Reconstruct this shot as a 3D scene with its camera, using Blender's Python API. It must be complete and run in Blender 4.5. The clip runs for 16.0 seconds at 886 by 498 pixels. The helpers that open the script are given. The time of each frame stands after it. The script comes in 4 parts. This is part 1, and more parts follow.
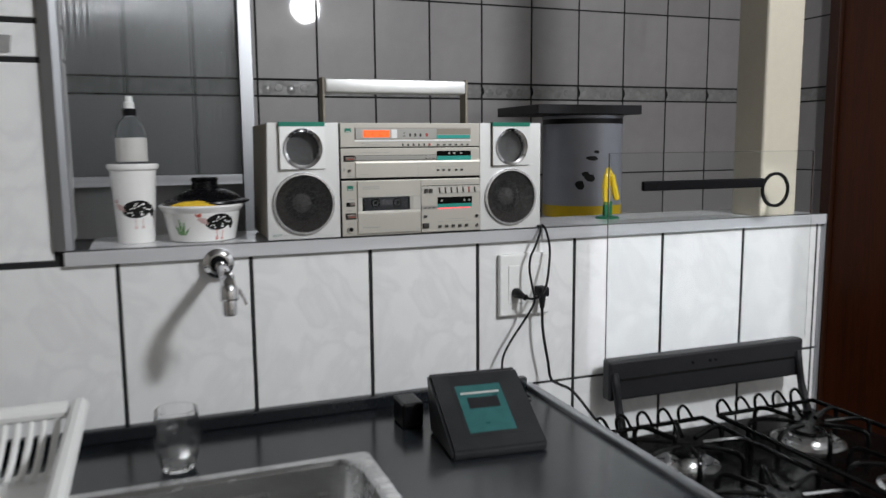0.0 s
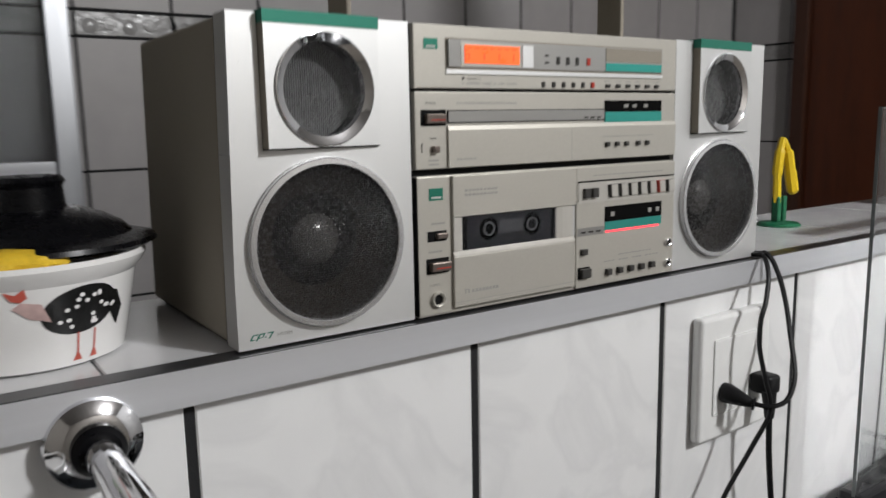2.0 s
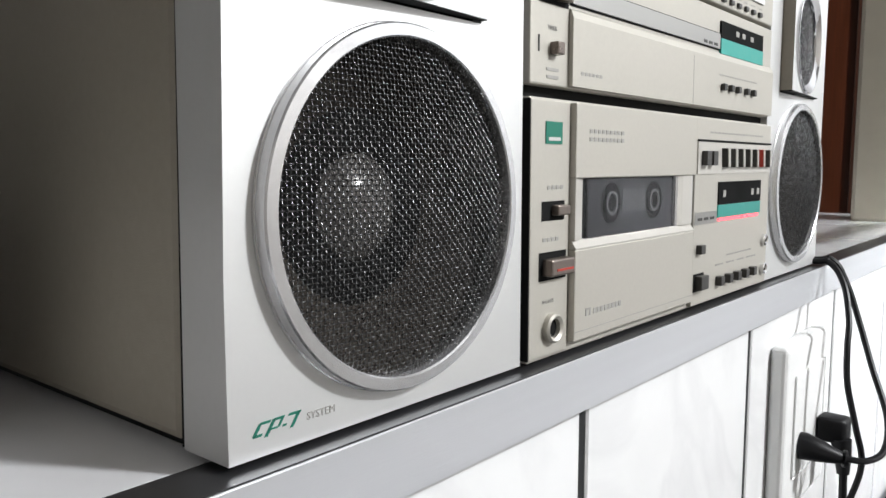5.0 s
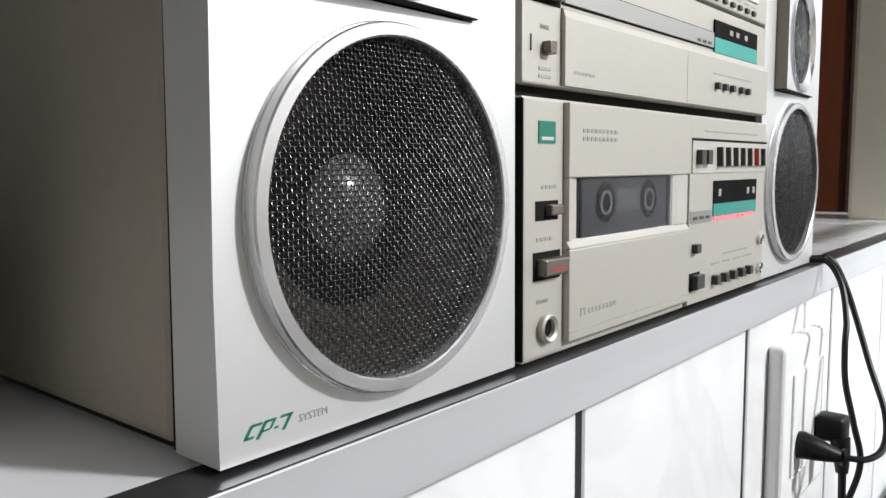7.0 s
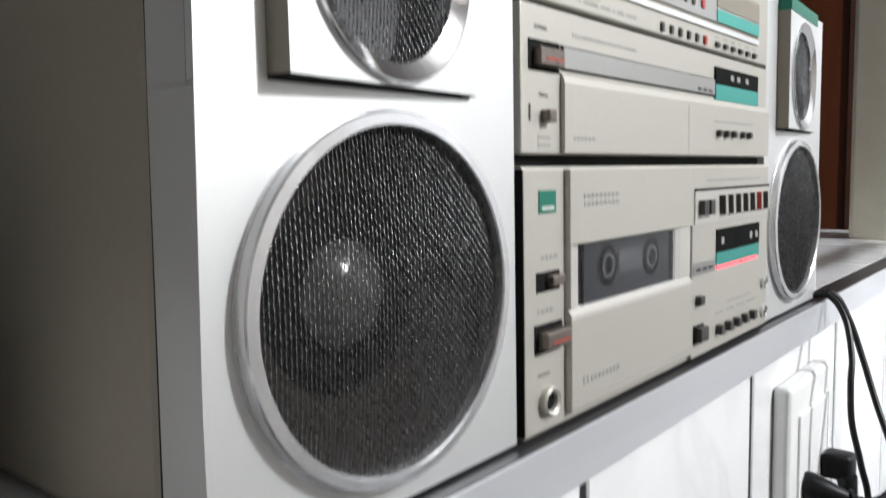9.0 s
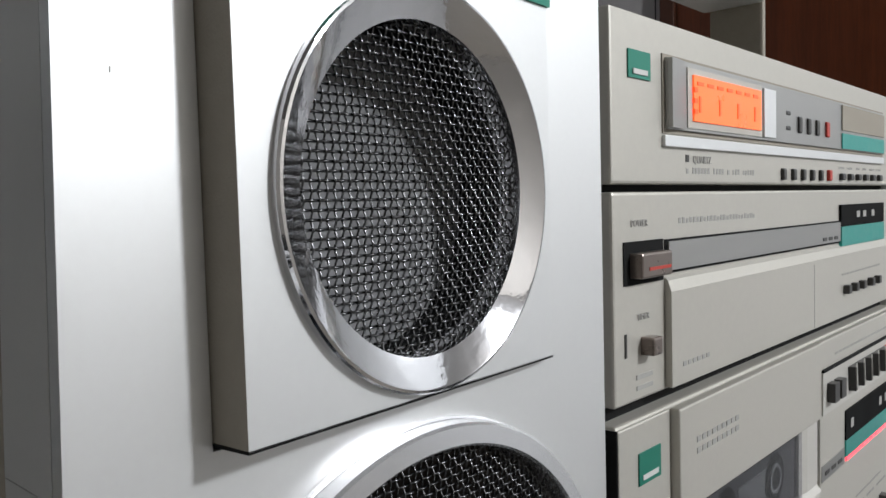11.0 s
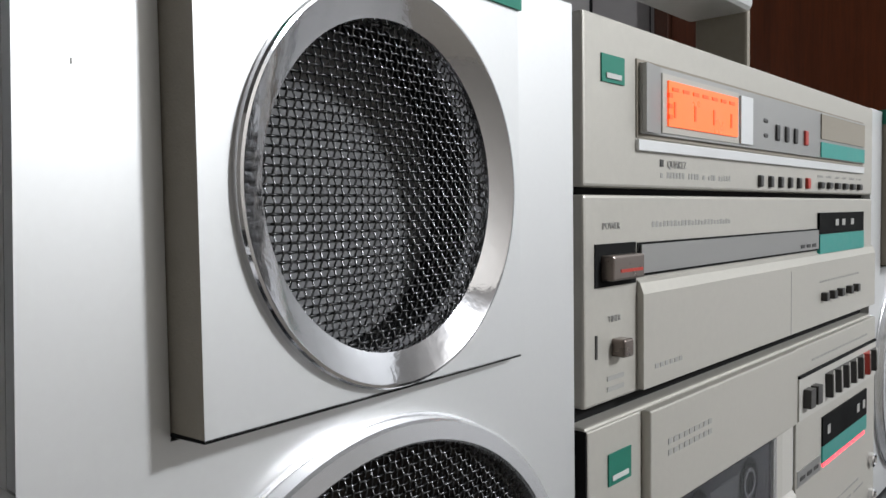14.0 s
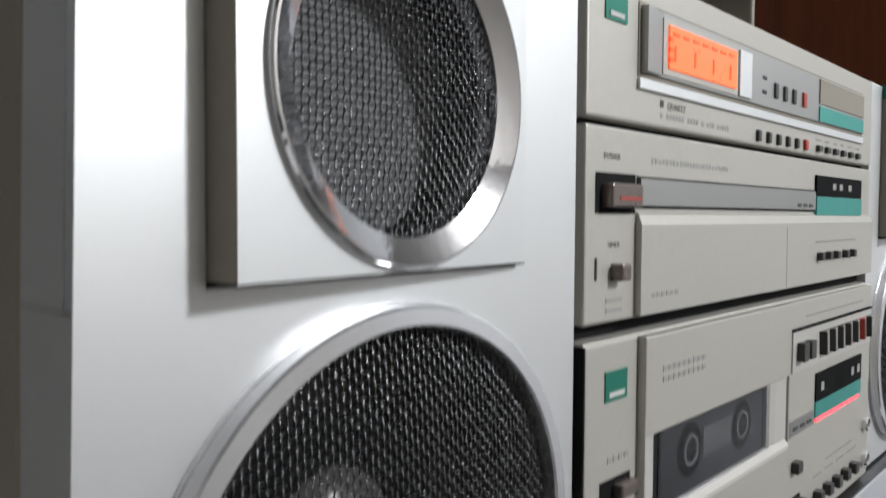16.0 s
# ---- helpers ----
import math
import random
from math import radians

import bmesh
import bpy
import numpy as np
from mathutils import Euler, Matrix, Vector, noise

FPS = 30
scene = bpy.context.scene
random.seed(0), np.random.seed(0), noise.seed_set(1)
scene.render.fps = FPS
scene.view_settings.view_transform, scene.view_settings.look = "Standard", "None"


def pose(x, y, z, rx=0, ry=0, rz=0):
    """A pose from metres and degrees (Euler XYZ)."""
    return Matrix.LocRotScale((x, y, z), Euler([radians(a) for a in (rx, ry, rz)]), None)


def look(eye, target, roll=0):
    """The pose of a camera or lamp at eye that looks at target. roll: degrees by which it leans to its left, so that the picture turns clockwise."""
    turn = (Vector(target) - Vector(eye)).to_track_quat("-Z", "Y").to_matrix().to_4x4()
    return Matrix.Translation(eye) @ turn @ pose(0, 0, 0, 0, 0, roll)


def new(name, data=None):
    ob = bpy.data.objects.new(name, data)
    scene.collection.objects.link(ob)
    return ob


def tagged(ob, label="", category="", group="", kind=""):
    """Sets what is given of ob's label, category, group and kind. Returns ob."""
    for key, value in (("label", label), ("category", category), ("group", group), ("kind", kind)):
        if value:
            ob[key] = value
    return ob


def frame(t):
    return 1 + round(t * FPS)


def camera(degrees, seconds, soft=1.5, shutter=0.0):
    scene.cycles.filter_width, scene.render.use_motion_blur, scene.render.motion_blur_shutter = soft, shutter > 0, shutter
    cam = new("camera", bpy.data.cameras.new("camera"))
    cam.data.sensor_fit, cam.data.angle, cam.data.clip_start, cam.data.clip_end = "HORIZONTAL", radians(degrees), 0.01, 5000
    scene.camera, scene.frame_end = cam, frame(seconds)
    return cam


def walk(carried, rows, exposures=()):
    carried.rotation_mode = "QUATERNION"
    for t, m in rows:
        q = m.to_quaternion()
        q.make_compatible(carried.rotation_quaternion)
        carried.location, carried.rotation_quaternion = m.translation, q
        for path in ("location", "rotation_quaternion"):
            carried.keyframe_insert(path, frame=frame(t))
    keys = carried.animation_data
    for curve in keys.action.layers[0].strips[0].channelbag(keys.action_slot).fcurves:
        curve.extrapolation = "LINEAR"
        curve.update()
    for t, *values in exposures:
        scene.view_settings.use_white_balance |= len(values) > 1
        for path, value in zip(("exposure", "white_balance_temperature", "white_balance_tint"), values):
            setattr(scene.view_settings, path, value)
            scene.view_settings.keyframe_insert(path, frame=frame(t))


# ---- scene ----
cam = camera(59.3, 16.0, 1.5, 0.5)
PATH = [
    (0, (-0.325, -1.374, 1.367), (0.377, 0.481, 1.103), -0.5),
    (0.5, (-0.26, -1.127, 1.379), (0.481, 0.71, 1.102), -1.8),
    (1, (-0.292, -0.873, 1.377), (0.614, 0.891, 1.115), -0.8),
    (1.5, (-0.277, -0.655, 1.362), (0.677, 1.074, 1.047), -0.9),
    (2, (-0.29, -0.453, 1.342), (0.832, 1.172, 1.02), -1.1),
    (2.5, (-0.312, -0.296, 1.307), (1.109, 1.068, 0.965), 0.1),
    (3, (-0.283, -0.219, 1.294), (1.218, 1.062, 0.968), -0.8),
    (3.5, (-0.253, -0.178, 1.287), (1.21, 1.16, 1.025), -0.3),
    (4, (-0.248, -0.163, 1.282), (1.258, 1.132, 1.053), -0.2),
    (4.5, (-0.245, -0.16, 1.28), (1.273, 1.125, 1.075), -0.0),
    (5, (-0.241, -0.161, 1.28), (1.287, 1.111, 1.064), 0.0),
    (7.5, (-0.239, -0.162, 1.279), (1.291, 1.109, 1.071), -0.6),
    (8, (-0.239, -0.162, 1.28), (1.291, 1.109, 1.072), -0.7),
    (8.5, (-0.238, -0.162, 1.278), (1.29, 1.113, 1.076), -0.6),
    (9, (-0.231, -0.156, 1.303), (1.302, 1.113, 1.111), -1.1),
    (9.5, (-0.209, -0.128, 1.343), (1.302, 1.176, 1.203), -2.4),
    (10, (-0.174, -0.098, 1.361), (1.307, 1.24, 1.239), -2.0),
    (12.5, (-0.164, -0.098, 1.36), (1.309, 1.251, 1.26), -1.3),
    (13, (-0.165, -0.1, 1.362), (1.308, 1.249, 1.262), -1.1),
    (13.5, (-0.164, -0.101, 1.361), (1.315, 1.241, 1.265), -0.8),
    (14, (-0.164, -0.103, 1.359), (1.32, 1.235, 1.266), -0.8),
    (14.5, (-0.165, -0.103, 1.361), (1.322, 1.231, 1.271), -1.0),
    (15, (-0.164, -0.104, 1.359), (1.323, 1.23, 1.271), -1.1),
    (15.5, (-0.164, -0.103, 1.359), (1.324, 1.23, 1.271), -1.1),
    (16, (-0.174, -0.111, 1.339), (1.298, 1.239, 1.25), 0.3),
]
EXPOSE = [(0, -0.01, 6500, 10), (1, -0.07, 6650, 10.5), (2, 0.05, 6720, 11), (3.5, 0.64, 6680, 11), (5, 0.92, 6550, 10), (8.5, 0.92, 6500, 10),
          (9.5, 0.66, 6450, 10), (12.5, 0.44, 6380, 10), (16, 0.40, 6380, 10)]
walk(cam, [(t, look(eye, target, roll)) for t, eye, target, roll in PATH], EXPOSE)

# ---------- light ----------
def lamp(name, kind, m, energy, colour, size):
    li = bpy.data.lights.new(name, kind)
    li.energy, li.color = energy, colour
    li.shadow_soft_size = size
    ob = new(name, li)
    ob.matrix_world = m
    return ob


LAMP = (0.86, -1.70, 2.40)
lamp("ceiling_bulb_light", "POINT", pose(*LAMP), 126, (0.935, 0.968, 1.0), 0.105)

w = bpy.data.worlds.new("night")
scene.world = w
w.use_nodes = True
w.node_tree.nodes["Background"].inputs[0].default_value = (0.6, 0.7, 1.0, 1)
w.node_tree.nodes["Background"].inputs[1].default_value = 0.02


# ---------- materials ----------
def mat(name, col, rough=0.5, metal=0.0, var=0.06, scale=40.0, bump=0.0, bscale=300.0, stretch=(1, 1, 1), rvar=0.08,
        trans=0.0, ior=1.5, emit=0.0, rand=0.0, blotch=3.0, coat=0.0, spec=0.5):
    """A surface with grain and blotches at two scales, uneven gloss and fine relief."""
    m = bpy.data.materials.new(name)
    m.use_nodes = True
    nt = m.node_tree
    b = nt.nodes["Principled BSDF"]
    N, L = nt.nodes.new, nt.links.new
    tc = N("ShaderNodeTexCoord")
    mp = N("ShaderNodeMapping")
    mp.inputs["Scale"].default_value = stretch
    L(tc.outputs["Object"], mp.inputs[0])
    n1, n2 = N("ShaderNodeTexNoise"), N("ShaderNodeTexNoise")
    n1.inputs["Scale"].default_value, n1.inputs["Detail"].default_value = scale, 6
    n2.inputs["Scale"].default_value, n2.inputs["Detail"].default_value = blotch, 3
    L(mp.outputs[0], n1.inputs[0]), L(mp.outputs[0], n2.inputs[0])
    add = N("ShaderNodeMath")
    add.operation = "ADD"
    L(n1.outputs[0], add.inputs[0]), L(n2.outputs[0], add.inputs[1])
    mr = N("ShaderNodeMapRange")
    mr.inputs["From Min"].default_value, mr.inputs["From Max"].default_value = 0.6, 1.4
    mr.inputs["To Min"].default_value, mr.inputs["To Max"].default_value = 1 - var, 1 + var
    L(add.outputs[0], mr.inputs[0])
    val = mr.outputs[0]
    if rand:
        oi, r2, mu = N("ShaderNodeObjectInfo"), N("ShaderNodeMapRange"), N("ShaderNodeMath")
        r2.inputs["To Min"].default_value, r2.inputs["To Max"].default_value = 1 - rand, 1 + rand
        mu.operation = "MULTIPLY"
        L(oi.outputs["Random"], r2.inputs[0]), L(r2.outputs[0], mu.inputs[0]), L(val, mu.inputs[1])
        val = mu.outputs[0]
    sc = N("ShaderNodeVectorMath")
    sc.operation = "SCALE"
    sc.inputs[0].default_value = col
    L(val, sc.inputs["Scale"]), L(sc.outputs[0], b.inputs["Base Color"])
    rr = N("ShaderNodeMapRange")
    rr.inputs["From Min"].default_value, rr.inputs["From Max"].default_value = 0.6, 1.4
    rr.inputs["To Min"].default_value, rr.inputs["To Max"].default_value = max(0.02, rough - rvar), min(1, rough + rvar)
    L(add.outputs[0], rr.inputs[0]), L(rr.outputs[0], b.inputs["Roughness"])
    b.inputs["Metallic"].default_value = metal
    b.inputs["Transmission Weight"].default_value = trans
    b.inputs["IOR"].default_value = ior
    b.inputs["Coat Weight"].default_value = coat
    b.inputs["Specular IOR Level"].default_value = spec
    if emit:
        b.inputs["Emission Color"].default_value = (*col, 1)
        b.inputs["Emission Strength"].default_value = emit
    if bump:
        n3, bp = N("ShaderNodeTexNoise"), N("ShaderNodeBump")
        n3.inputs["Scale"].default_value, n3.inputs["Detail"].default_value = bscale, 4
        bp.inputs["Strength"].default_value, bp.inputs["Distance"].default_value = bump, 0.002
        L(mp.outputs[0], n3.inputs[0]), L(n3.outputs[0], bp.inputs["Height"]), L(bp.outputs[0], b.inputs["Normal"])
    return m


def veined(name, col, vein, rough, rand=0.02):
    """Glazed ceramic with soft marbled veins and slightly wavy glaze."""
    m = mat(name, col, rough, var=0.03, scale=25, rand=rand, bump=0.08, bscale=14, rvar=0.05)
    nt = m.node_tree
    b = nt.nodes["Principled BSDF"]
    N, L = nt.nodes.new, nt.links.new
    src = b.inputs["Base Color"].links[0].from_socket
    tc, no, ramp, mx = N("ShaderNodeTexCoord"), N("ShaderNodeTexNoise"), N("ShaderNodeValToRGB"), N("ShaderNodeMix")
    no.inputs["Scale"].default_value, no.inputs["Detail"].default_value, no.inputs["Distortion"].default_value = 5.5, 8, 1.6
    e = ramp.color_ramp.elements
    e[0].position, e[0].color = 0.44, (0, 0, 0, 1)
    e[1].position, e[1].color = 0.51, (1, 1, 1, 1)
    e2 = e.new(0.60)
    e2.color = (0, 0, 0, 1)
    mx.data_type = "RGBA"
    mu = N("ShaderNodeMath")
    mu.operation = "MULTIPLY"
    mu.inputs[1].default_value = 0.30
    L(tc.outputs["Object"], no.inputs[0]), L(no.outputs[0], ramp.inputs[0]), L(ramp.outputs[0], mu.inputs[0])
    L(mu.outputs[0], mx.inputs["Factor"]), L(src, mx.inputs["A"])
    mx.inputs["B"].default_value = (*vein, 1)
    L(mx.outputs["Result"], b.inputs["Base Color"])
    return m


TILE_W = veined("white_glazed_tile", (0.82, 0.82, 0.82), (0.62, 0.62, 0.63), 0.22)
TILE_G = mat("grey_glazed_tile", (0.365, 0.348, 0.346), 0.42, var=0.08, scale=18, rand=0.06, bump=0.14, bscale=16, rvar=0.08, coat=0.7)
BORDER_G = mat("grey_border_tile", (0.30, 0.295, 0.29), 0.2, var=0.35, scale=38, bump=0.5, bscale=45)
GROUT = mat("dark_grout", (0.010, 0.010, 0.011), 0.85, var=0.3, scale=120, bump=0.3)
SILL = veined("sill_glazed_tile", (0.70, 0.70, 0.71), (0.6, 0.6, 0.61), 0.15)
ALU = mat("brushed_aluminium", (0.72, 0.73, 0.76), 0.34, 0.62, var=0.12, scale=60, stretch=(0.03, 1, 1), bump=0.05, bscale=2600, rvar=0.10)
EDGE_DARK = mat("darkened_edge_metal", (0.10, 0.10, 0.105), 0.34, 0.8, var=0.15, scale=50, stretch=(0.1, 1, 1))
ALU_V = mat("satin_aluminium_frame", (0.42, 0.43, 0.45), 0.40, 1.0, var=0.12, scale=60, stretch=(1, 1, 0.06))
PLASTER = mat("beige_painted_plaster", (0.53, 0.485, 0.395), 0.6, var=0.05, scale=60, bump=0.15, bscale=160)
DIMWALL = mat("dim_unseen_wall", (0.27, 0.25, 0.225), 0.7, var=0.06, bump=0.1, bscale=120)
WHITEWALL = mat("white_painted_plaster", (0.44, 0.43, 0.42), 0.7, var=0.04, bump=0.1, bscale=120)
CEILING = mat("low_bounce_ceiling", (0.20, 0.19, 0.18), 0.7, var=0.05, bump=0.1, bscale=120)
SIDEWALL = mat("unseen_reflecting_wall", (0.50, 0.50, 0.50), 0.3, var=0.04, scale=14)
WOOD = mat("dark_varnished_wood", (0.072, 0.0165, 0.0042), 0.36, var=0.35, scale=26, stretch=(6, 6, 0.35), bump=0.08, bscale=80)
WOOD_D = mat("door_frame_wood", (0.05, 0.016, 0.007), 0.45, var=0.3, scale=30, stretch=(6, 6, 0.4))
FLOOR = mat("beige_floor_tile", (0.20, 0.18, 0.155), 0.35, var=0.1, scale=12)
SILVER = mat("silver_painted_front", (0.735, 0.737, 0.732), 0.46, 0.77, var=0.02, scale=700, rvar=0.05)
RIM = mat("moulding_shade_grey", (0.50, 0.495, 0.485), 0.42, 0.2, var=0.03, scale=500, rvar=0.05, spec=0.3)
CREAM = mat("champagne_plastic_front", (0.485, 0.463, 0.415), 0.47, 0.45, var=0.05, scale=500, bump=0.04, bscale=2400, rvar=0.05)
TRAY = mat("pale_key_tray_plastic", (0.50, 0.48, 0.44), 0.4, 0.2, var=0.04, scale=400)
CASE = mat("grey_cabinet_plastic", (0.300, 0.270, 0.224), 0.6, var=0.07, scale=350, bump=0.12, bscale=1800, spec=0.15)
INKBLACK = mat("black_window", (0.004, 0.004, 0.004), 0.5, var=0.2, spec=0.03)
BLACKP = mat("black_plastic", (0.004, 0.004, 0.005), 0.30, var=0.2, scale=200, spec=0.18)
# near-black filling for gaps and wells, their shade put into the colour
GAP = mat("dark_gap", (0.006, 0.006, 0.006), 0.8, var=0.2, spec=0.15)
SATIN = mat("satin_trim_metal", (0.76, 0.76, 0.775), 0.22, 0.8, var=0.05, scale=60, rvar=0.06, bump=0.02, bscale=250)
CHROME = mat("polished_trim_metal", (0.80, 0.80, 0.82), 0.07, 1.0, var=0.06, scale=60, rvar=0.05, bump=0.03, bscale=250)
WIRE = mat("blackened_wire", (0.098, 0.098, 0.100), 0.26, 1.0, var=0.15, scale=400)
CONE = mat("paper_cone", (0.028, 0.021, 0.0155), 0.8, var=0.2, scale=200, bump=0.2, bscale=900)
DOME = mat("dust_cap", (0.15, 0.142, 0.135), 0.16, 0.1, var=0.1, scale=100)
TWEET = mat("grey_tweeter_plate", (0.29, 0.29, 0.292), 0.55, var=0.15, scale=300)
GREEN = mat("green_printed_trim", (0.014, 0.19, 0.130), 0.4, 0.35, var=0.06, scale=200)
TEAL = mat("teal_printed_strip", (0.06, 0.44, 0.38), 0.36, 0.8, var=0.06, scale=300)
GREYBAR = mat("grey_metal_strip", (0.42, 0.415, 0.40), 0.35, 0.9, var=0.025, scale=900, rvar=0.03, stretch=(0.1, 1, 1))
ORANGE = mat("orange_lit_display", (1.0, 0.15, 0.03), 0.3, emit=0.55, var=0.1, scale=90)
LED = mat("red_lit_line", (1.0, 0.06, 0.08), 0.3, emit=1.6)
BROWN_INK = mat("display_ink", (0.80, 0.10, 0.02), 0.5, emit=0.42)
GLASSEDGE = mat("polished_glass_edge", (0.16, 0.18, 0.18), 0.15)
INK = mat("grey_print", (0.33, 0.32, 0.30), 0.6)
BTN = mat("dark_grey_button", (0.035, 0.033, 0.03), 0.4, var=0.15)
BTN_R = mat("red_button", (0.45, 0.035, 0.02), 0.4)
KNOB = mat("bronze_metal_key", (0.20, 0.165, 0.145), 0.3, 0.7, var=0.1, scale=200)
SMOKE = mat("smoked_window", (0.62, 0.62, 0.65), 0.05, trans=1.0, ior=1.18, var=0.02)
CASS = mat("cassette_shell", (0.018, 0.018, 0.02), 0.35, var=0.2, scale=100)
HUB = mat("cassette_hub", (0.14, 0.14, 0.138), 0.5)
LABELG = mat("grey_paper_label", (0.06, 0.06, 0.059), 0.7)
CASSL = mat("cassette_label", (0.55, 0.54, 0.52), 0.6)
WHITEP = mat("white_plastic", (0.80, 0.80, 0.79), 0.35, var=0.03, scale=80)
CERAMIC = mat("white_glazed_ceramic", (0.82, 0.81, 0.80), 0.12, var=0.03, scale=60, coat=0.3)
FIGBLACK = mat("black_glaze", (0.01, 0.01, 0.01), 0.25)
RED = mat("red_paint", (0.55, 0.10, 0.07), 0.35)
PINK = mat("pale_pink_glaze", (0.6, 0.42, 0.4), 0.4, var=0.3, scale=150)
LEAF = mat("green_glaze", (0.10, 0.32, 0.06), 0.35, var=0.3, scale=200)
YELLOW = mat("yellow_sponge", (0.80, 0.52, 0.03), 0.7, var=0.15, scale=300, bump=0.4, bscale=500)
YELLOWP = mat("yellow_plastic", (0.80, 0.55, 0.02), 0.35, var=0.08)
GREENP = mat("dark_green_plastic", (0.01, 0.13, 0.06), 0.35, var=0.1)
CLEAR = mat("clear_glass", (1, 1, 1), 0.02, trans=1.0, ior=1.45, var=0.01, rvar=0.01)
PET = mat("clear_plastic", (0.93, 0.95, 0.96), 0.06, trans=1.0, ior=1.25, var=0.01)
PANE = mat("thin_glass_pane", (0.93, 0.95, 0.95), 0.01, trans=1.0, ior=1.08, var=0.01, rvar=0.005)
FLUTE = mat("fluted_glass", (0.82, 0.85, 0.87), 0.13, trans=1.0, ior=1.5, var=0.03)
GRANITE = mat("dark_stone_counter", (0.011, 0.013, 0.016), 0.20, var=0.35, scale=180, rvar=0.06)
STEEL = mat("stainless_steel", (0.60, 0.60, 0.60), 0.28, 1.0, var=0.12, scale=70, stretch=(0.2, 1, 1), bump=0.08, bscale=300)
ENAMEL = mat("black_enamel", (0.003, 0.003, 0.003), 0.22, var=0.2, scale=60, spec=0.2)
SHIELD = mat("grey_painted_metal", (0.015, 0.015, 0.018), 0.42, 0.2, var=0.3, scale=60)
CORD = mat("black_rubber_cord", (0.006, 0.006, 0.007), 0.42, var=0.15, spec=0.3)
CANM = mat("blue_grey_tin", (0.46, 0.48, 0.55), 0.35, 0.2, var=0.1, scale=20)
# black lifted to blotchy grey, the reflection on its face put into the colour
DEVICE = mat("greyed_black_plastic", (0.022, 0.023, 0.025), 0.33, var=0.3, scale=30, blotch=9)
SCREEN = mat("teal_label", (0.03, 0.115, 0.115), 0.30, var=0.25, scale=40)


# ---------- mesh helpers ----------
PLACE = {}


def thing(name, base, label, category, group="", kind=""):
    ob = new(name)
    ob.empty_display_size = 0.02
    ob.matrix_basis = Matrix.Translation(base)
    PLACE[ob] = Matrix.Translation(base)
    return tagged(ob, label, category, group, kind)


def put(name, me, material, parent=None, label="", at=None):
    if material and not me.materials:
        me.materials.append(material)
    ob = new(name, me)
    if parent:
        ob.parent = parent
        ob.matrix_parent_inverse = PLACE.get(parent, Matrix()).inverted()
    if at:
        ob.location = at
        PLACE[ob] = Matrix.Translation(at)
    if label:
        ob["label"] = label
    return ob


def part(name, bm, material, parent=None, label="", smooth=False, at=None):
    me = bpy.data.meshes.new(name)
    bmesh.ops.recalc_face_normals(bm, faces=bm.faces)
    bm.to_mesh(me)
    bm.free()
    if smooth:
        me.polygons.foreach_set("use_smooth", [True] * len(me.polygons))
        me.set_sharp_from_angle(angle=radians(28))
        me.update()
    return put(name, me, material, parent, label, at)


def bx(x0, x1, y0, y1, z0, z1, bev=0.0, seg=2, bm=None):
    """A box between those limits, with rounded edges."""
    bm = bm or bmesh.new()
    vs = bmesh.ops.create_cube(bm, size=1)["verts"]
    for v in vs:
        v.co = Vector(((x0 + x1) / 2 + v.co.x * (x1 - x0), (y0 + y1) / 2 + v.co.y * (y1 - y0), (z0 + z1) / 2 + v.co.z * (z1 - z0)))
    if bev:
        es = list({e for v in vs for e in v.link_edges})
        bmesh.ops.bevel(bm, geom=es, offset=bev, segments=seg, profile=0.5, affect="EDGES")
    return bm


def lathe(profile, centre, axis="z", n=48, bm=None, close=False, caps=True):
    """A turned body: profile rows of (radius, along); along y for 'y', up for 'z'."""
    bm = bm or bmesh.new()
    cx, cy, cz = centre
    rings = []
    for r, a in profile:
        ring = []
        for i in range(n):
            c, s = math.cos(2 * math.pi * i / n), math.sin(2 * math.pi * i / n)
            p = (cx + r * c, cy + a, cz + r * s) if axis == "y" else (cx + r * c, cy + r * s, cz + a)
            ring.append(bm.verts.new(p))
        rings.append(ring)
    if close:
        rings.append(rings[0])
    for a, b in zip(rings, rings[1:]):
        for i in range(n):
            bm.faces.new((a[i], a[(i + 1) % n], b[(i + 1) % n], b[i]))
    if caps and not close:
        for ring in (rings[0], rings[-1]):
            if (ring[0].co - ring[n // 2].co).length > 1e-5:
                bm.faces.new(ring)
    return bm


def tube(points, r, n=8, bm=None, cap=True):
    """A round bar along points; r may be one number or one for each point."""
    bm = bm or bmesh.new()
    pts = [Vector(p) for p in points]
    rs = r if isinstance(r, (list, tuple)) else [r] * len(pts)
    rings, up = [], None
    for i, p in enumerate(pts):
        d = (pts[min(i + 1, len(pts) - 1)] - pts[max(i - 1, 0)]).normalized()
        if up is None:
            up = Vector((0, 0, 1)) if abs(d.z) < 0.9 else Vector((1, 0, 0))
        side = d.cross(up).normalized()
        up = side.cross(d).normalized()
        rings.append([bm.verts.new(p + (side * math.cos(2 * math.pi * k / n) + up * math.sin(2 * math.pi * k / n)) * rs[i]) for k in range(n)])
    for a, b in zip(rings, rings[1:]):
        for k in range(n):
            bm.faces.new((a[k], a[(k + 1) % n], b[(k + 1) % n], b[k]))
    if cap:
        bm.faces.new(rings[0]), bm.faces.new(rings[-1])
    return bm


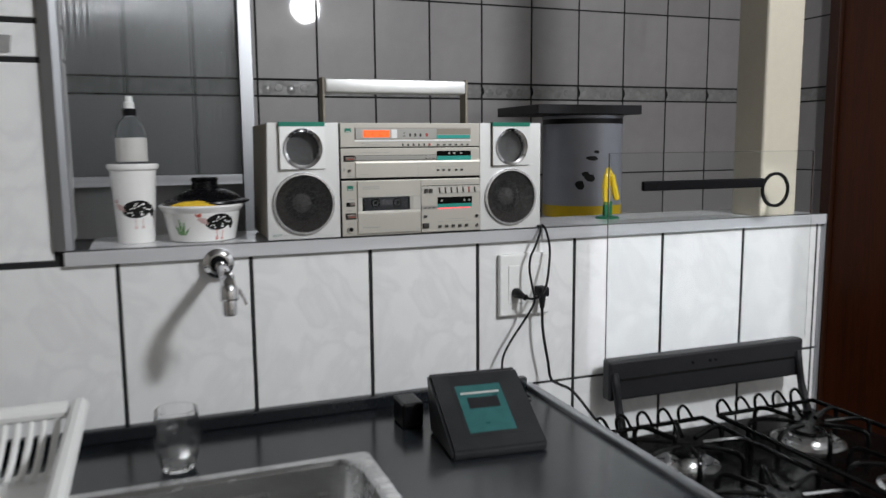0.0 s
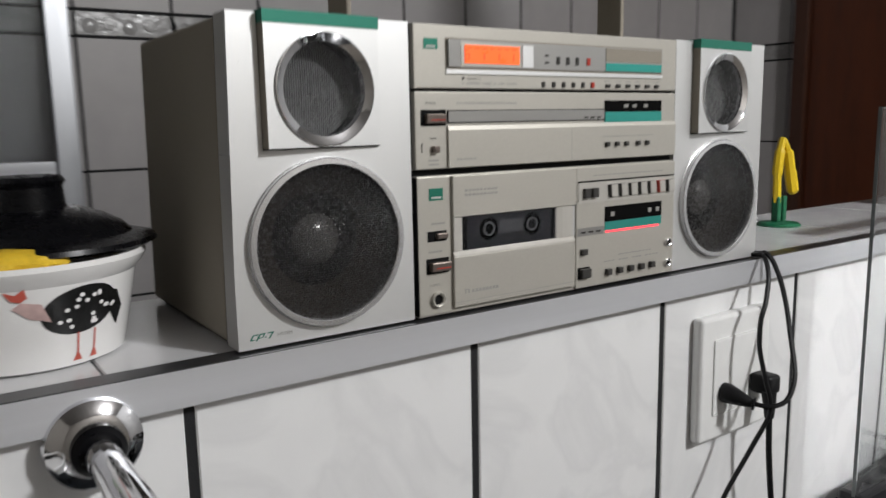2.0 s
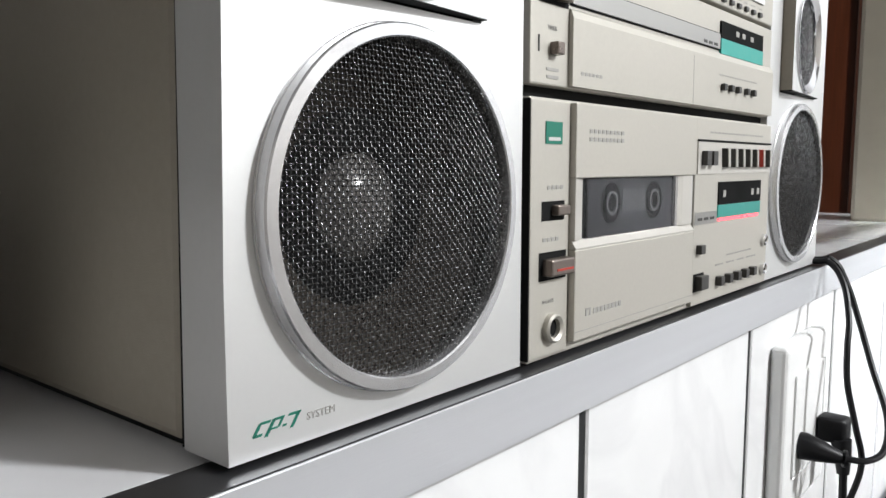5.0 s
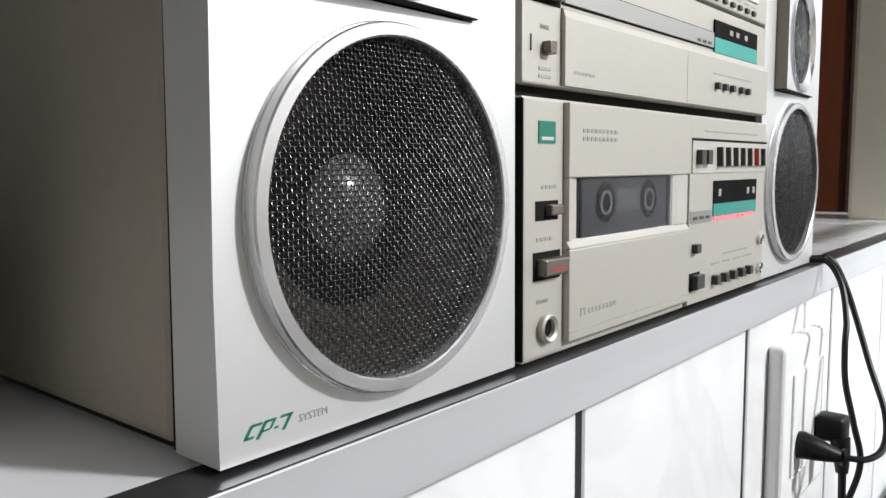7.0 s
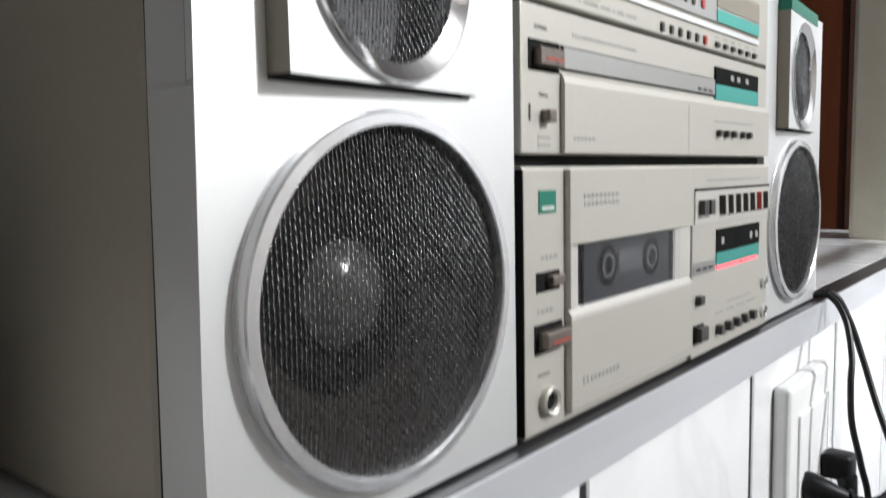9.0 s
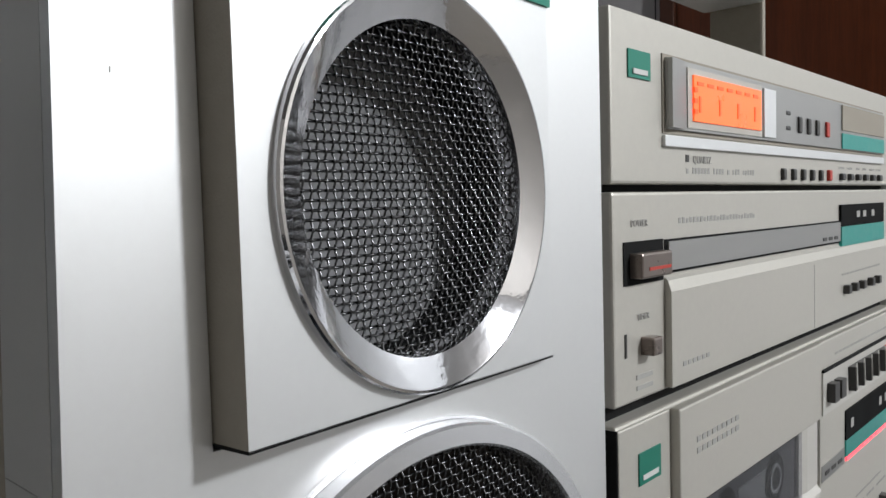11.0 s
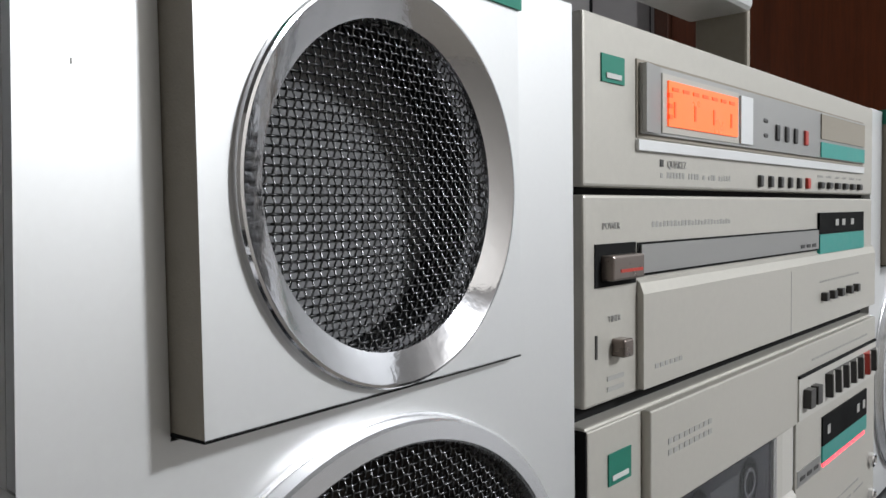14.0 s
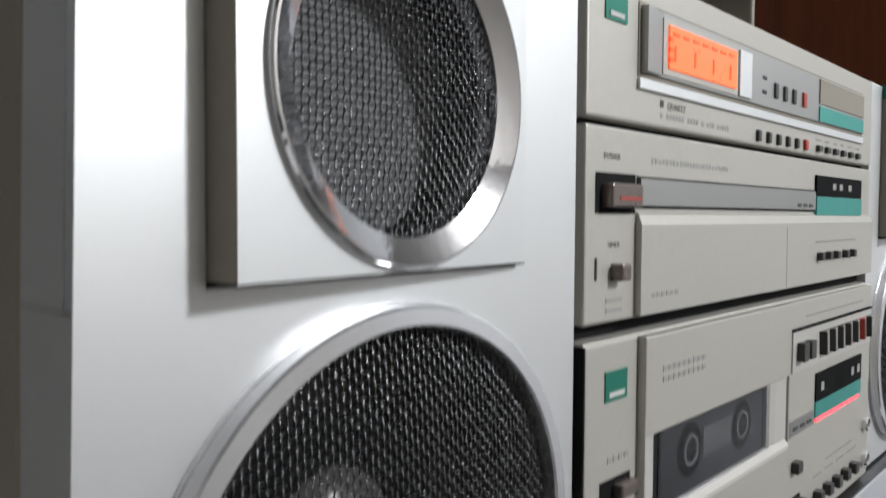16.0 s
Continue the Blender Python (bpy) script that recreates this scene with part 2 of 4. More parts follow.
def curve(points, steps=8):
    """Points of a smooth line through the given ones."""
    P = [Vector(p) for p in points]
    P = [2 * P[0] - P[1]] + P + [2 * P[-1] - P[-2]]
    out = []
    for i in range(1, len(P) - 2):
        for k in range(steps):
            t = k / steps
            a, b, c, d = P[i - 1], P[i], P[i + 1], P[i + 2]
            out.append(0.5 * (2 * b + (c - a) * t + (2 * a - 5 * b + 4 * c - d) * t * t + (3 * b - a - 3 * c + d) * t ** 3))
    return out + [P[-2]]


def prism(poly, axis, a0, a1, bm=None):
    """A flat outline pushed from a0 to a1 along an axis; outline in the other two, in order."""
    bm = bm or bmesh.new()

    def co(p, a):
        return {"x": (a, p[0], p[1]), "y": (p[0], a, p[1]), "z": (p[0], p[1], a)}[axis]

    lo, hi = [bm.verts.new(co(p, a0)) for p in poly], [bm.verts.new(co(p, a1)) for p in poly]
    bm.faces.new(lo), bm.faces.new(hi)
    for i in range(len(poly)):
        j = (i + 1) % len(poly)
        bm.faces.new((lo[i], lo[j], hi[j], hi[i]))
    return bm


def lettering(text, x, y, z, height, material, parent, name="lettering"):
    """Raised print on a front that faces -y, its lower left corner at x, z."""
    cu = bpy.data.curves.new(name, "FONT")
    cu.body, cu.size, cu.extrude, cu.resolution_u = text, height * 1.4, 0.00008, 2
    ob = new(name, cu)
    bpy.context.view_layer.update()
    me = bpy.data.meshes.new_from_object(ob)
    bpy.data.objects.remove(ob)
    bpy.data.curves.remove(cu)
    me.transform(pose(x, y, z, 90, 0, 0))
    return put(name, me, material, parent)


# ---------- the structure ----------
def structure(name, bm, material, label, category, smooth=False):
    return tagged(part(name, bm, material, smooth=smooth), label, category, kind="structure")


S = 0.2155            # tile pitch
YB = 1.47             # back wall of the utility room
XR = 2.43             # right wall
floor = structure("floor", bx(-1.9, XR, -2.9, YB, -0.1, 0), FLOOR, "plain beige tiled floor of kitchen and utility room", "floor")
# ceiling out of view, its low tone only cuts bounced light
ceiling = structure("ceiling", bx(-1.9, XR + 0.1, -2.9, YB + 0.1, 2.62, 2.72), CEILING, "unseen ceiling over both rooms, kept dark to limit bounced light", "ceiling")
wall_divider = structure("wall_divider", bx(-1.9, 1.142, 0.0043, 0.198, 0, 1.178), GROUT, "low dividing wall clad in white glazed tiles, dark joints", "wall")
wall_left = structure("wall_left", bx(-1.9, -0.462, 0.0043, 0.198, 1.179, 2.62), GROUT, "white tiled kitchen wall with decorative border tiles", "wall")
wall_back = structure("wall_back", bx(-1.9, XR, YB + 0.0013, YB + 0.1, 0, 2.62), GROUT, "grey tiled utility room wall with relief border", "wall")
wall_right = structure("wall_right", bx(XR + 0.0013, XR + 0.1, -2.9, YB + 0.0013, 0, 2.62), GROUT, "right wall, grey tiles beside a dark wooden door", "wall")
# wall added out of view, white so that trim and fronts reflect it
structure("unseen_wall_right", bx(XR - 0.004, XR + 0.006, -2.9, 0.2, 0, 2.62), SIDEWALL, "unseen white side wall, added to reflect light onto the stereo and trim", "wall")
# two walls added out of view, kept dim so little light bounces back
structure("unseen_wall_left", bx(-2.0, -1.9, -2.9, YB + 0.1, 0, 2.62), DIMWALL, "unseen wall closing the left side, kept dim against bounced light", "wall")
structure("unseen_wall_behind", bx(-2.0, XR + 0.1, -3.0, -2.9, 0, 2.62), DIMWALL, "unseen wall behind the camera, kept dim against bounced light", "wall")
structure("pillar", bx(0.960, 1.062, 0.004, 0.098, 1.2, 2.62, 0.006), PLASTER, "narrow beige painted pillar standing on the tiled sill", "pillar")

sill = structure("sill", bx(-0.462, 1.142, 0.004, 0.205, 1.179, 1.2), GROUT, "sill of white glazed tiles on the dividing wall", "sill")
edge = bmesh.new()
prism([(-0.0045, 1.1785), (-0.0070, 1.1795), (-0.0070, 1.2018), (-0.0067, 1.2021), (0.012, 1.2022), (0.012, 1.2), (-0.004, 1.2), (-0.004, 1.1785)], "x", -0.4555, 1.145, edge)
structure("sill_edge_trim", edge, ALU, "scuffed brushed aluminium edging along the sill front", "trim")
# dark strip laid on the aluminium, its dark reflection put into the colour
structure("sill_edge_dark_strip", bx(-0.4550, 1.1445, -0.0064, 0.0115, 1.2022, 1.2027), EDGE_DARK, "thin dark strip on the edging top, standing for its dark reflection", "trim")
corner = bmesh.new()
prism([(-0.470, -0.004), (-0.452, -0.010), (-0.442, -0.004), (-0.440, 0.014), (-0.4425, 0.014), (-0.4425, 0.001), (-0.470, 0.001)], "z", 1.2045, 2.62, corner)
structure("corner_trim", corner, ALU_V, "satin aluminium corner profile on the window jamb", "trim")
structure("end_trim", prism([(1.141, -0.004), (1.148, -0.004), (1.148, 0.2), (1.141, 0.2)], "z", 0, 1.177), ALU_V, "aluminium profile closing the end of the dividing wall", "trim")


def tile_mesh(w, h, d=0.008, bev=0.0015):
    """A glazed tile facing -y, its middle at the origin of its front."""
    bm = bx(-w / 2, w / 2, 0, d, -h / 2, h / 2)
    fr = [e for e in bm.edges if all(v.co.y < 1e-6 for v in e.verts)]
    bmesh.ops.bevel(bm, geom=fr, offset=bev, segments=1, affect="EDGES")
    bmesh.ops.recalc_face_normals(bm, faces=bm.faces)
    me = bpy.data.meshes.new("tile")
    bm.to_mesh(me)
    bm.free()
    return me


# the door in the right wall of the utility room
DY0, DY1 = 0.36, 1.185
door = structure("door_1", bx(XR - 0.030, XR + 0.006, DY0 + 0.055, DY1 - 0.055, 0.01, 2.06, 0.003), WOOD, "closed dark reddish-brown varnished wooden door", "door")
for n, b in (("door_frame", bx(XR - 0.05, XR + 0.006, DY1 - 0.053, DY1, 0, 2.12, 0.004)), ("door_frame", bx(XR - 0.05, XR + 0.006, DY0, DY0 + 0.053, 0, 2.12, 0.004)),
             ("door_frame", bx(XR - 0.05, XR + 0.006, DY0 + 0.055, DY1 - 0.055, 2.062, 2.12, 0.004))):
    part(n, b, WOOD_D, door, "darker wooden door frame")
part("door_handle", tube(curve([(XR - 0.03, DY0 + 0.12, 1.02), (XR - 0.075, DY0 + 0.12, 1.02), (XR - 0.08, DY0 + 0.2, 1.02)]), 0.008), STEEL, door, smooth=True)

# glazed aluminium panel in front of the back wall
YW = 1.415
win = tagged(thing("glazed_panel", (-0.6, YW, 0), "tall aluminium framed panel with fluted and plain glass", "window panel"), kind="structure")
part("stile", bx(-0.012, 0.036, YW - 0.015, YW + 0.015, 0, 2.3, 0.003), ALU_V, win)
part("stile", bx(-1.34, -1.29, YW - 0.015, YW + 0.015, 0, 2.3, 0.003), ALU_V, win)
part("rail", bx(-1.288, -0.014, YW - 0.012, YW + 0.012, 1.240, 1.275, 0.003), ALU, win)
part("rail", bx(-1.288, -0.014, YW - 0.012, YW + 0.012, 2.26, 2.3, 0.003), ALU, win)
part("rail", bx(-1.288, -0.014, YW - 0.012, YW + 0.012, 0.0, 0.05, 0.003), ALU, win)


def ribbed(x0, x1, z0, z1, y, pitch):
    bm = bmesh.new()
    n = int((x1 - x0) / pitch) * 12
    a = [(x0 + (x1 - x0) * i / n, y + 0.0013 * math.cos(math.pi * i / 6)) for i in range(n + 1)]
    lo, hi = [bm.verts.new((x, yy, z0)) for x, yy in a], [bm.verts.new((x, yy, z1)) for x, yy in a]
    back = [bm.verts.new((x, y + 0.004, z)) for x, z in ((x1, z0), (x0, z0), (x0, z1), (x1, z1))]
    for i in range(n):
        bm.faces.new((lo[i], lo[i + 1], hi[i + 1], hi[i]))
    bm.faces.new(back)
    bm.faces.new(lo + back[:2]), bm.faces.new(hi[::-1] + back[2:])
    bm.faces.new((lo[0], hi[0], back[2], back[1])), bm.faces.new((lo[-1], back[0], back[3], hi[-1]))
    return bm


for nm, b, mt in (("pane", bx(-1.287, -0.015, YW - 0.002, YW + 0.002, 0.051, 1.239), PANE),
                  ("fluted_pane", ribbed(-1.287, -0.015, 1.276, 2.259, YW, 0.019), FLUTE)):
    o = part(nm, b, mt, win, smooth=mt is FLUTE)
    o.visible_shadow = True

# masonry bench behind the sill that carries the paint can
structure("bench", bx(0.85, 1.45, 0.88, 1.36, 0, 1.10, 0.01), WHITEWALL, "plain masonry bench in the utility room", "bench")


# ---------- the stereo ----------
def weave(cx, cz, r, pitch, wire, y0, bulge):
    """A disc of woven wire facing -y."""
    V, F = [], []
    n = int(r / pitch)
    amp = wire * 0.95

    def strand(pts, nrm):
        base = len(V)
        for p, q in zip(pts, nrm):
            V.extend([(p[0] + q[0] * wire, p[1], p[2] + q[1] * wire), (p[0], p[1] - wire, p[2]), (p[0] - q[0] * wire, p[1], p[2] - q[1] * wire), (p[0], p[1] + wire, p[2])])
        for i in range(len(pts) - 1):
            for k in range(4):
                a, b = base + i * 4 + k, base + i * 4 + (k + 1) % 4
                F.append((a, b, b + 4, a + 4))

    for i in range(-n, n + 1):
        u = i * pitch
        half = math.sqrt(max(r * r - u * u, 0))
        m = max(2, int(2 * half / (pitch / 4)))
        for way in (0, 1):
            pts = []
            for k in range(m + 1):
                v = -half + 2 * half * k / m
                wob = amp * math.cos(math.pi * (v / pitch + i)) * (1 if way else -1)
                y = y0 - bulge * (1 - (u * u + v * v) / (r * r)) + wob
                pts.append((cx + v, y, cz + u) if way == 0 else (cx + u, y, cz + v))
            strand(pts, [(0, 1) if way == 0 else (1, 0)] * len(pts))
    me = bpy.data.meshes.new("wire_mesh")
    me.from_pydata(V, [], F)
    me.polygons.foreach_set("use_smooth", [True] * len(me.polygons))
    me.update()
    return me


BZ, TZ = 1.2045, 1.4085      # foot and head of the front
XL, XD, XE, XX = -0.1312, -0.0015, 0.2715, 0.4045
DEPTH = 0.195
stereo = thing("stereo_boombox", (0.13, 0.1, 1.2), "large silver cassette stereo with two speakers, standing on the sill", "stereo")


def speaker_front(dx):
    """One loudspeaker: cabinet, silver front with round openings, woofer and slanted tweeter plate. dx moves it along the front."""
    x0, x1 = XL + dx, XD + dx - 0.001
    cx, cz, rw = -0.0672 + dx, 1.2665, 0.0520
    sp = part("speaker", bx(x0 + 0.0004, x1, 0.0213, DEPTH, BZ + 0.001, TZ - 0.001, 0.003), CASE, stereo, "grey plastic speaker cabinet")
    # front moulding with holes for the cones
    bm = bmesh.new()
    n = 64
    tz = 1.3636
    hole = [(cx + rw * math.cos(2 * math.pi * i / n), cz + rw * math.sin(2 * math.pi * i / n)) for i in range(n)]
    outer = []
    for i in range(n):
        c, s = math.cos(2 * math.pi * i / n), math.sin(2 * math.pi * i / n)
        k = min(abs((x1 - cx) / c) if c > 1e-9 else abs((x0 - cx) / c) if c < -1e-9 else 9, (abs((1.325 - cz) / s) if s > 0 else abs((BZ - cz) / s)) if abs(s) > 1e-9 else 9)
        outer.append((cx + k * c, cz + k * s))
    corners = [(x1, 1.325), (x0, 1.325), (x0, BZ), (x1, BZ)]
    for c in corners:
        j = min(range(n), key=lambda i: (outer[i][0] - c[0]) ** 2 + (outer[i][1] - c[1]) ** 2)
        outer[j] = c
    vo, vh, vb = [bm.verts.new((x, 0, z)) for x, z in outer], [bm.verts.new((x, 0, z)) for x, z in hole], [bm.verts.new((x, 0.02, z)) for x, z in hole]
    for i in range(n):
        j = (i + 1) % n
        bm.faces.new((vo[i], vo[j], vh[j], vh[i]))
        bm.faces.new((vh[i], vh[j], vb[j], vb[i]))
    part("front_panel", bm, SILVER, sp, "silver painted front")
    # upper front round the tweeter plate, and the four edges of the moulding
    px0, px1, pz0 = -0.1076 + dx, -0.0275 + dx, 1.3268
    gx = px0 - 0.0010
    for a in ((x0, gx, 1.325, TZ), (px1, x1, 1.325, TZ), (gx, px1, 1.325, pz0)):
        part("front_panel", prism([(a[0], a[2]), (a[1], a[2]), (a[1], a[3]), (a[0], a[3])], "y", 0, 0.003), SILVER, sp)
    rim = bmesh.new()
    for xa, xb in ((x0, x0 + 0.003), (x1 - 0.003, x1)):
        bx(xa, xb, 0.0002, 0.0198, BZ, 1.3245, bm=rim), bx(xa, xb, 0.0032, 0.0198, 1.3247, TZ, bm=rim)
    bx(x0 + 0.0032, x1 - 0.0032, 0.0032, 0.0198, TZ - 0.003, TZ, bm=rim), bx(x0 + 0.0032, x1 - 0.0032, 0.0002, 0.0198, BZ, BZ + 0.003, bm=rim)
    # rim darker than the silver front: shade on its sides put into the colour
    part("front_rim", rim, RIM, sp, "front moulding, its darker grey standing for shade on the silver")
    part("seam", bx(x0 + 0.0002, x1 - 0.001, 0.0199, 0.0212, BZ + 0.0005, TZ - 0.0005), GAP, sp)
    # woofer
    wf = part("woofer", lathe([(rw - 0.001, 0.004), (rw - 0.004, 0.006), (0.036, 0.016), (0.024, 0.026), (0.0175, 0.0315)], (cx, 0, cz), "y", 64, caps=False), CONE, sp, "dark paper woofer cone", True)
    part("dust_cap", lathe([(0.0215, 0.0290), (0.0198, 0.0235), (0.0165, 0.0190), (0.0120, 0.0155), (0.0066, 0.0133), (0.0001, 0.0126)], (cx, 0, cz), "y", 40), DOME, wf, "glossy domed dust cap", True)
    # sloped glossy ring added only to catch the lamp as a crescent highlight
    part("highlight_ring", lathe([(0.0200, 0.0250), (0.0248, 0.0236), (0.0250, 0.0246), (0.0202, 0.0262)], (cx, 0, cz), "y", 48, close=True), DOME, wf, "added glossy ring that catches a crescent highlight", True)
    part("woofer_ring", lathe([(0.0553, 0.0005), (0.0553, -0.0008), (0.0549, -0.0010), (0.0547, -0.0043), (0.0542, -0.0049), (0.0509, -0.0052), (0.0504, -0.0047), (0.0502, 0.003), (0.0545, 0.003)], (cx, 0, cz), "y", 96, close=True), SATIN, wf, "polished chrome ring", True)
    if dx == 0:
        MESHES["w"] = weave(cx, cz, 0.0502, 0.00152, 0.00023, -0.0016, 0.0030)
        MESHES["t"] = weave(0, 0, 0.0287, 0.00150, 0.00025, 0.0026, 0.0018)
        put("wire_mesh", MESHES["w"], WIRE, wf, "woven black wire grille")
    else:
        put("wire_mesh", MESHES["w"], WIRE, wf, "woven black wire grille", at=(dx, 0, 0))
    # slanted tweeter plate: its outer edge stands proud, its inner edge is flush
    D, E = 0.0075, 0.0024
    ang = math.atan2(D - E, px1 - px0)
    L = math.hypot(D - E, px1 - px0)
    T = Matrix.Translation((px1, -E, 0)) @ Matrix.Rotation(ang, 4, "Z")      # local x runs from -L to 0 along the plate
    lx = -L * 0.492
    zt = TZ - 0.0065
    bm = bmesh.new()
    n = 64
    hole = [(lx + 0.0343 * math.cos(2 * math.pi * i / n), tz + 0.0343 * math.sin(2 * math.pi * i / n)) for i in range(n)]
    outer = []
    for i in range(n):
        c, s = math.cos(2 * math.pi * i / n), math.sin(2 * math.pi * i / n)
        k = min((-lx / c) if c > 1e-9 else ((-L - lx) / c) if c < -1e-9 else 9, (((zt - tz) / s) if s > 0 else ((pz0 + 0.001 - tz) / s)) if abs(s) > 1e-9 else 9)
        outer.append((lx + k * c, tz + k * s))
    for c in [(0, zt), (-L, zt), (-L, pz0 + 0.001), (0, pz0 + 0.001)]:
        j = min(range(n), key=lambda i: (outer[i][0] - c[0]) ** 2 + (outer[i][1] - c[1]) ** 2)
        outer[j] = c
    vo, vh = [bm.verts.new((x, 0, z)) for x, z in outer], [bm.verts.new((x, 0, z)) for x, z in hole]
    vb = [bm.verts.new((x, 0.004, z)) for x, z in hole]
    for i in range(n):
        j = (i + 1) % n
        bm.faces.new((vo[i], vo[j], vh[j], vh[i])), bm.faces.new((vh[i], vh[j], vb[j], vb[i]))
    bm.transform(T)
    plate = part("tweeter_plate", bm, SILVER, sp, "slanted silver tweeter plate")
    # sides of the wedge coloured for their unlit shade, underside near-black for shadow
    part("plate_side", prism([(gx, 0.0015), (gx + 0.0003, 0.0), (px0, -D + 0.0001), (px0 + 0.0012, -D + 0.0004), (px0 + 0.0012, 0.0015)], "z", pz0 + 0.001, zt), CASE, plate, "side of the plate, toned taupe to stand for its shade")
    part("plate_side", prism([(px1 - 0.0010, 0.003), (px1 - 0.0010, -E + 0.0003), (px1, -E + 0.0001), (px1, 0.003)], "z", pz0 + 0.001, zt), CASE, plate)
    part("plate_underside", prism([(gx, 0.0), (px0, -D), (px1, -E), (px1, 0.0)], "z", pz0 + 0.0007, pz0 + 0.0012), GAP, plate)
    part("green_cap", prism([(px0 - 0.0004, 0.016), (px0 - 0.0004, -D - 0.0005), (px1 + 0.0006, -E - 0.0006), (px1 + 0.0006, 0.016)], "z", zt, TZ + 0.0012), GREEN, plate, "green plastic cap strip")
    tw = part("tweeter", lathe([(0.0300, 0.0030), (0.0300, 0.0205), (0.0305, 0.0205), (0.0305, 0.0030)], (0, 0, 0), "y", 64, close=True), GAP, plate, "black tweeter throat", True)
    tw.matrix_basis = T @ Matrix.Translation((lx, 0.0005, tz))
    td = part("tweeter_disc", lathe([(0.0299, 0.0165), (0.0200, 0.0172), (0.0080, 0.0176), (0.0001, 0.0177)], (0, 0, 0), "y", 48, caps=False), TWEET, plate, "grey disc behind the mesh", True)
    td.matrix_basis = tw.matrix_basis.copy()
    ring = part("tweeter_ring", lathe([(0.0353, 0.0003), (0.0353, -0.0017), (0.0350, -0.0022), (0.0345, -0.0023), (0.0342, -0.0021), (0.0292, 0.0003), (0.0290, 0.0010), (0.0289, 0.0020), (0.0288, 0.005), (0.0345, 0.005)], (0, 0, 0), "y", 96, close=True), CHROME, plate, "polished chrome ring", True)
    ring.matrix_basis = tw.matrix_basis.copy()
    wm = put("wire_mesh", MESHES["t"], WIRE, plate, "woven black wire grille")
    wm.matrix_basis = tw.matrix_basis.copy()
    # foot
    part("foot", bx(x0 + 0.006, x1 - 0.004, 0.005, DEPTH - 0.01, 1.2001, BZ + 0.0008), BLACKP, sp)
    return sp


MESHES = {}
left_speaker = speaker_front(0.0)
speaker_front(XE + 0.001 - XL)
# the left cabinet's edge is sheared inward towards its top to fit the camera's view
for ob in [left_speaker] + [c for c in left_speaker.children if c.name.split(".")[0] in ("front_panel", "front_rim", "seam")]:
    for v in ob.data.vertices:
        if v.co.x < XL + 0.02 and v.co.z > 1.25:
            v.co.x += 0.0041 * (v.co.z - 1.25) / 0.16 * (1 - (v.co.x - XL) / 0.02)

# system mark under the left woofer, as plain slanted strokes
def stroke(x0, x1, z0, z1, slant=0.35):
    bm = bx(x0, x1, -0.00015, 0.0003, z0, z1)
    for v in bm.verts:
        v.co.x += (v.co.z - 1.2100) * slant
    part("stroke", bm, GREEN, left_speaker, "green printed stroke")


for x0, x1, z0, z1 in ((-0.1243, -0.1232, 1.2103, 1.2134), (-0.1240, -0.1204, 1.2130, 1.2137), (-0.1240, -0.1212, 1.2100, 1.2107),
                       (-0.1199, -0.1188, 1.2094, 1.2137), (-0.1195, -0.1160, 1.2131, 1.2138), (-0.1195, -0.1166, 1.2109, 1.2114), (-0.1168, -0.1160, 1.2111, 1.2134),
                       (-0.1150, -0.1137, 1.2108, 1.2114), (-0.1146, -0.1104, 1.2132, 1.2139), (-0.1117, -0.1106, 1.2098, 1.2136)):
    stroke(x0, x1, z0, z1, 0.7)
lettering("SYSTEM", -0.1060, -0.00012, 1.2104, 0.0022, INK, left_speaker)
part("scuff", bx(-0.1208, -0.1206, -0.0001, 0.0002, 1.3788, 1.3796), INK, left_speaker, "small scuff")

# --- the three stacked units in the middle


def unit(name, z0, z1, label):
    return part(name, bx(XD + 0.0022, XE - 0.0002, -0.0010, 0.17, z0, z1, 0.0008), CREAM, stereo, label)


def plate(par, x0, x1, z0, z1, y=-0.0012, mt=None, bev=0.0, name="panel", label="", back=0.0):
    return part(name, bx(x0, x1, y, back, z0, z1, bev), mt or CREAM, par, label)


def button(par, x0, x1, z0, z1, proud=0.004, mt=None, name="button", label=""):
    return part(name, bx(x0, x1, -0.001 - proud, 0.0, z0, z1, min(0.0006, (x1 - x0) / 5)), mt or BTN, par, label)


def bars(par, x0, x1, z, h, n, rs):
    """Print too small to read: a row of short bars."""
    x = x0
    step = (x1 - x0) / n
    bm = bmesh.new()
    for i in range(n):
        if rs.random() < 0.86:
            bx(x + step * 0.12, x + step * (0.62 + 0.25 * rs.random()), -0.0011, -0.0004, z, z + h * rs.choice((1, 1, 0.8)), bm=bm)
        x += step
    return tagged(part("print", bm, INK, par, "small grey print"), kind="stuff")


rs = random.Random(5)
part("core", bx(XD, XE + 0.0008, 0.004, 0.165, BZ, TZ - 0.002), GAP, stereo, "dark gap between the units")
tuner = unit("tuner", 1.3650, TZ - 0.0005, "champagne coloured radio tuner unit")
amp = unit("amplifier", 1.3095, 1.3630, "champagne coloured amplifier unit")
deck = unit("cassette_deck", BZ, 1.3050, "champagne coloured cassette deck unit")

# tuner
plate(tuner, 0.009, 0.0205, 1.3915, 1.3985, -0.0014, GREEN, name="badge", label="green badge with a pale bar")
plate(tuner, 0.011, 0.0185, 1.3925, 1.3938, -0.0017, CASSL, name="badge_bar")
plate(tuner, 0.0270, 0.2525, 1.3785, 1.3995, -0.0014, CASE, name="window_surround")
rec = plate(tuner, 0.0282, 0.2515, 1.3797, 1.3985, -0.0022, GREYBAR, name="window_strip", label="grey strip with display and keys")
plate(rec, 0.0395, 0.0945, 1.3805, 1.3970, -0.0026, CREAM, name="display_frame")
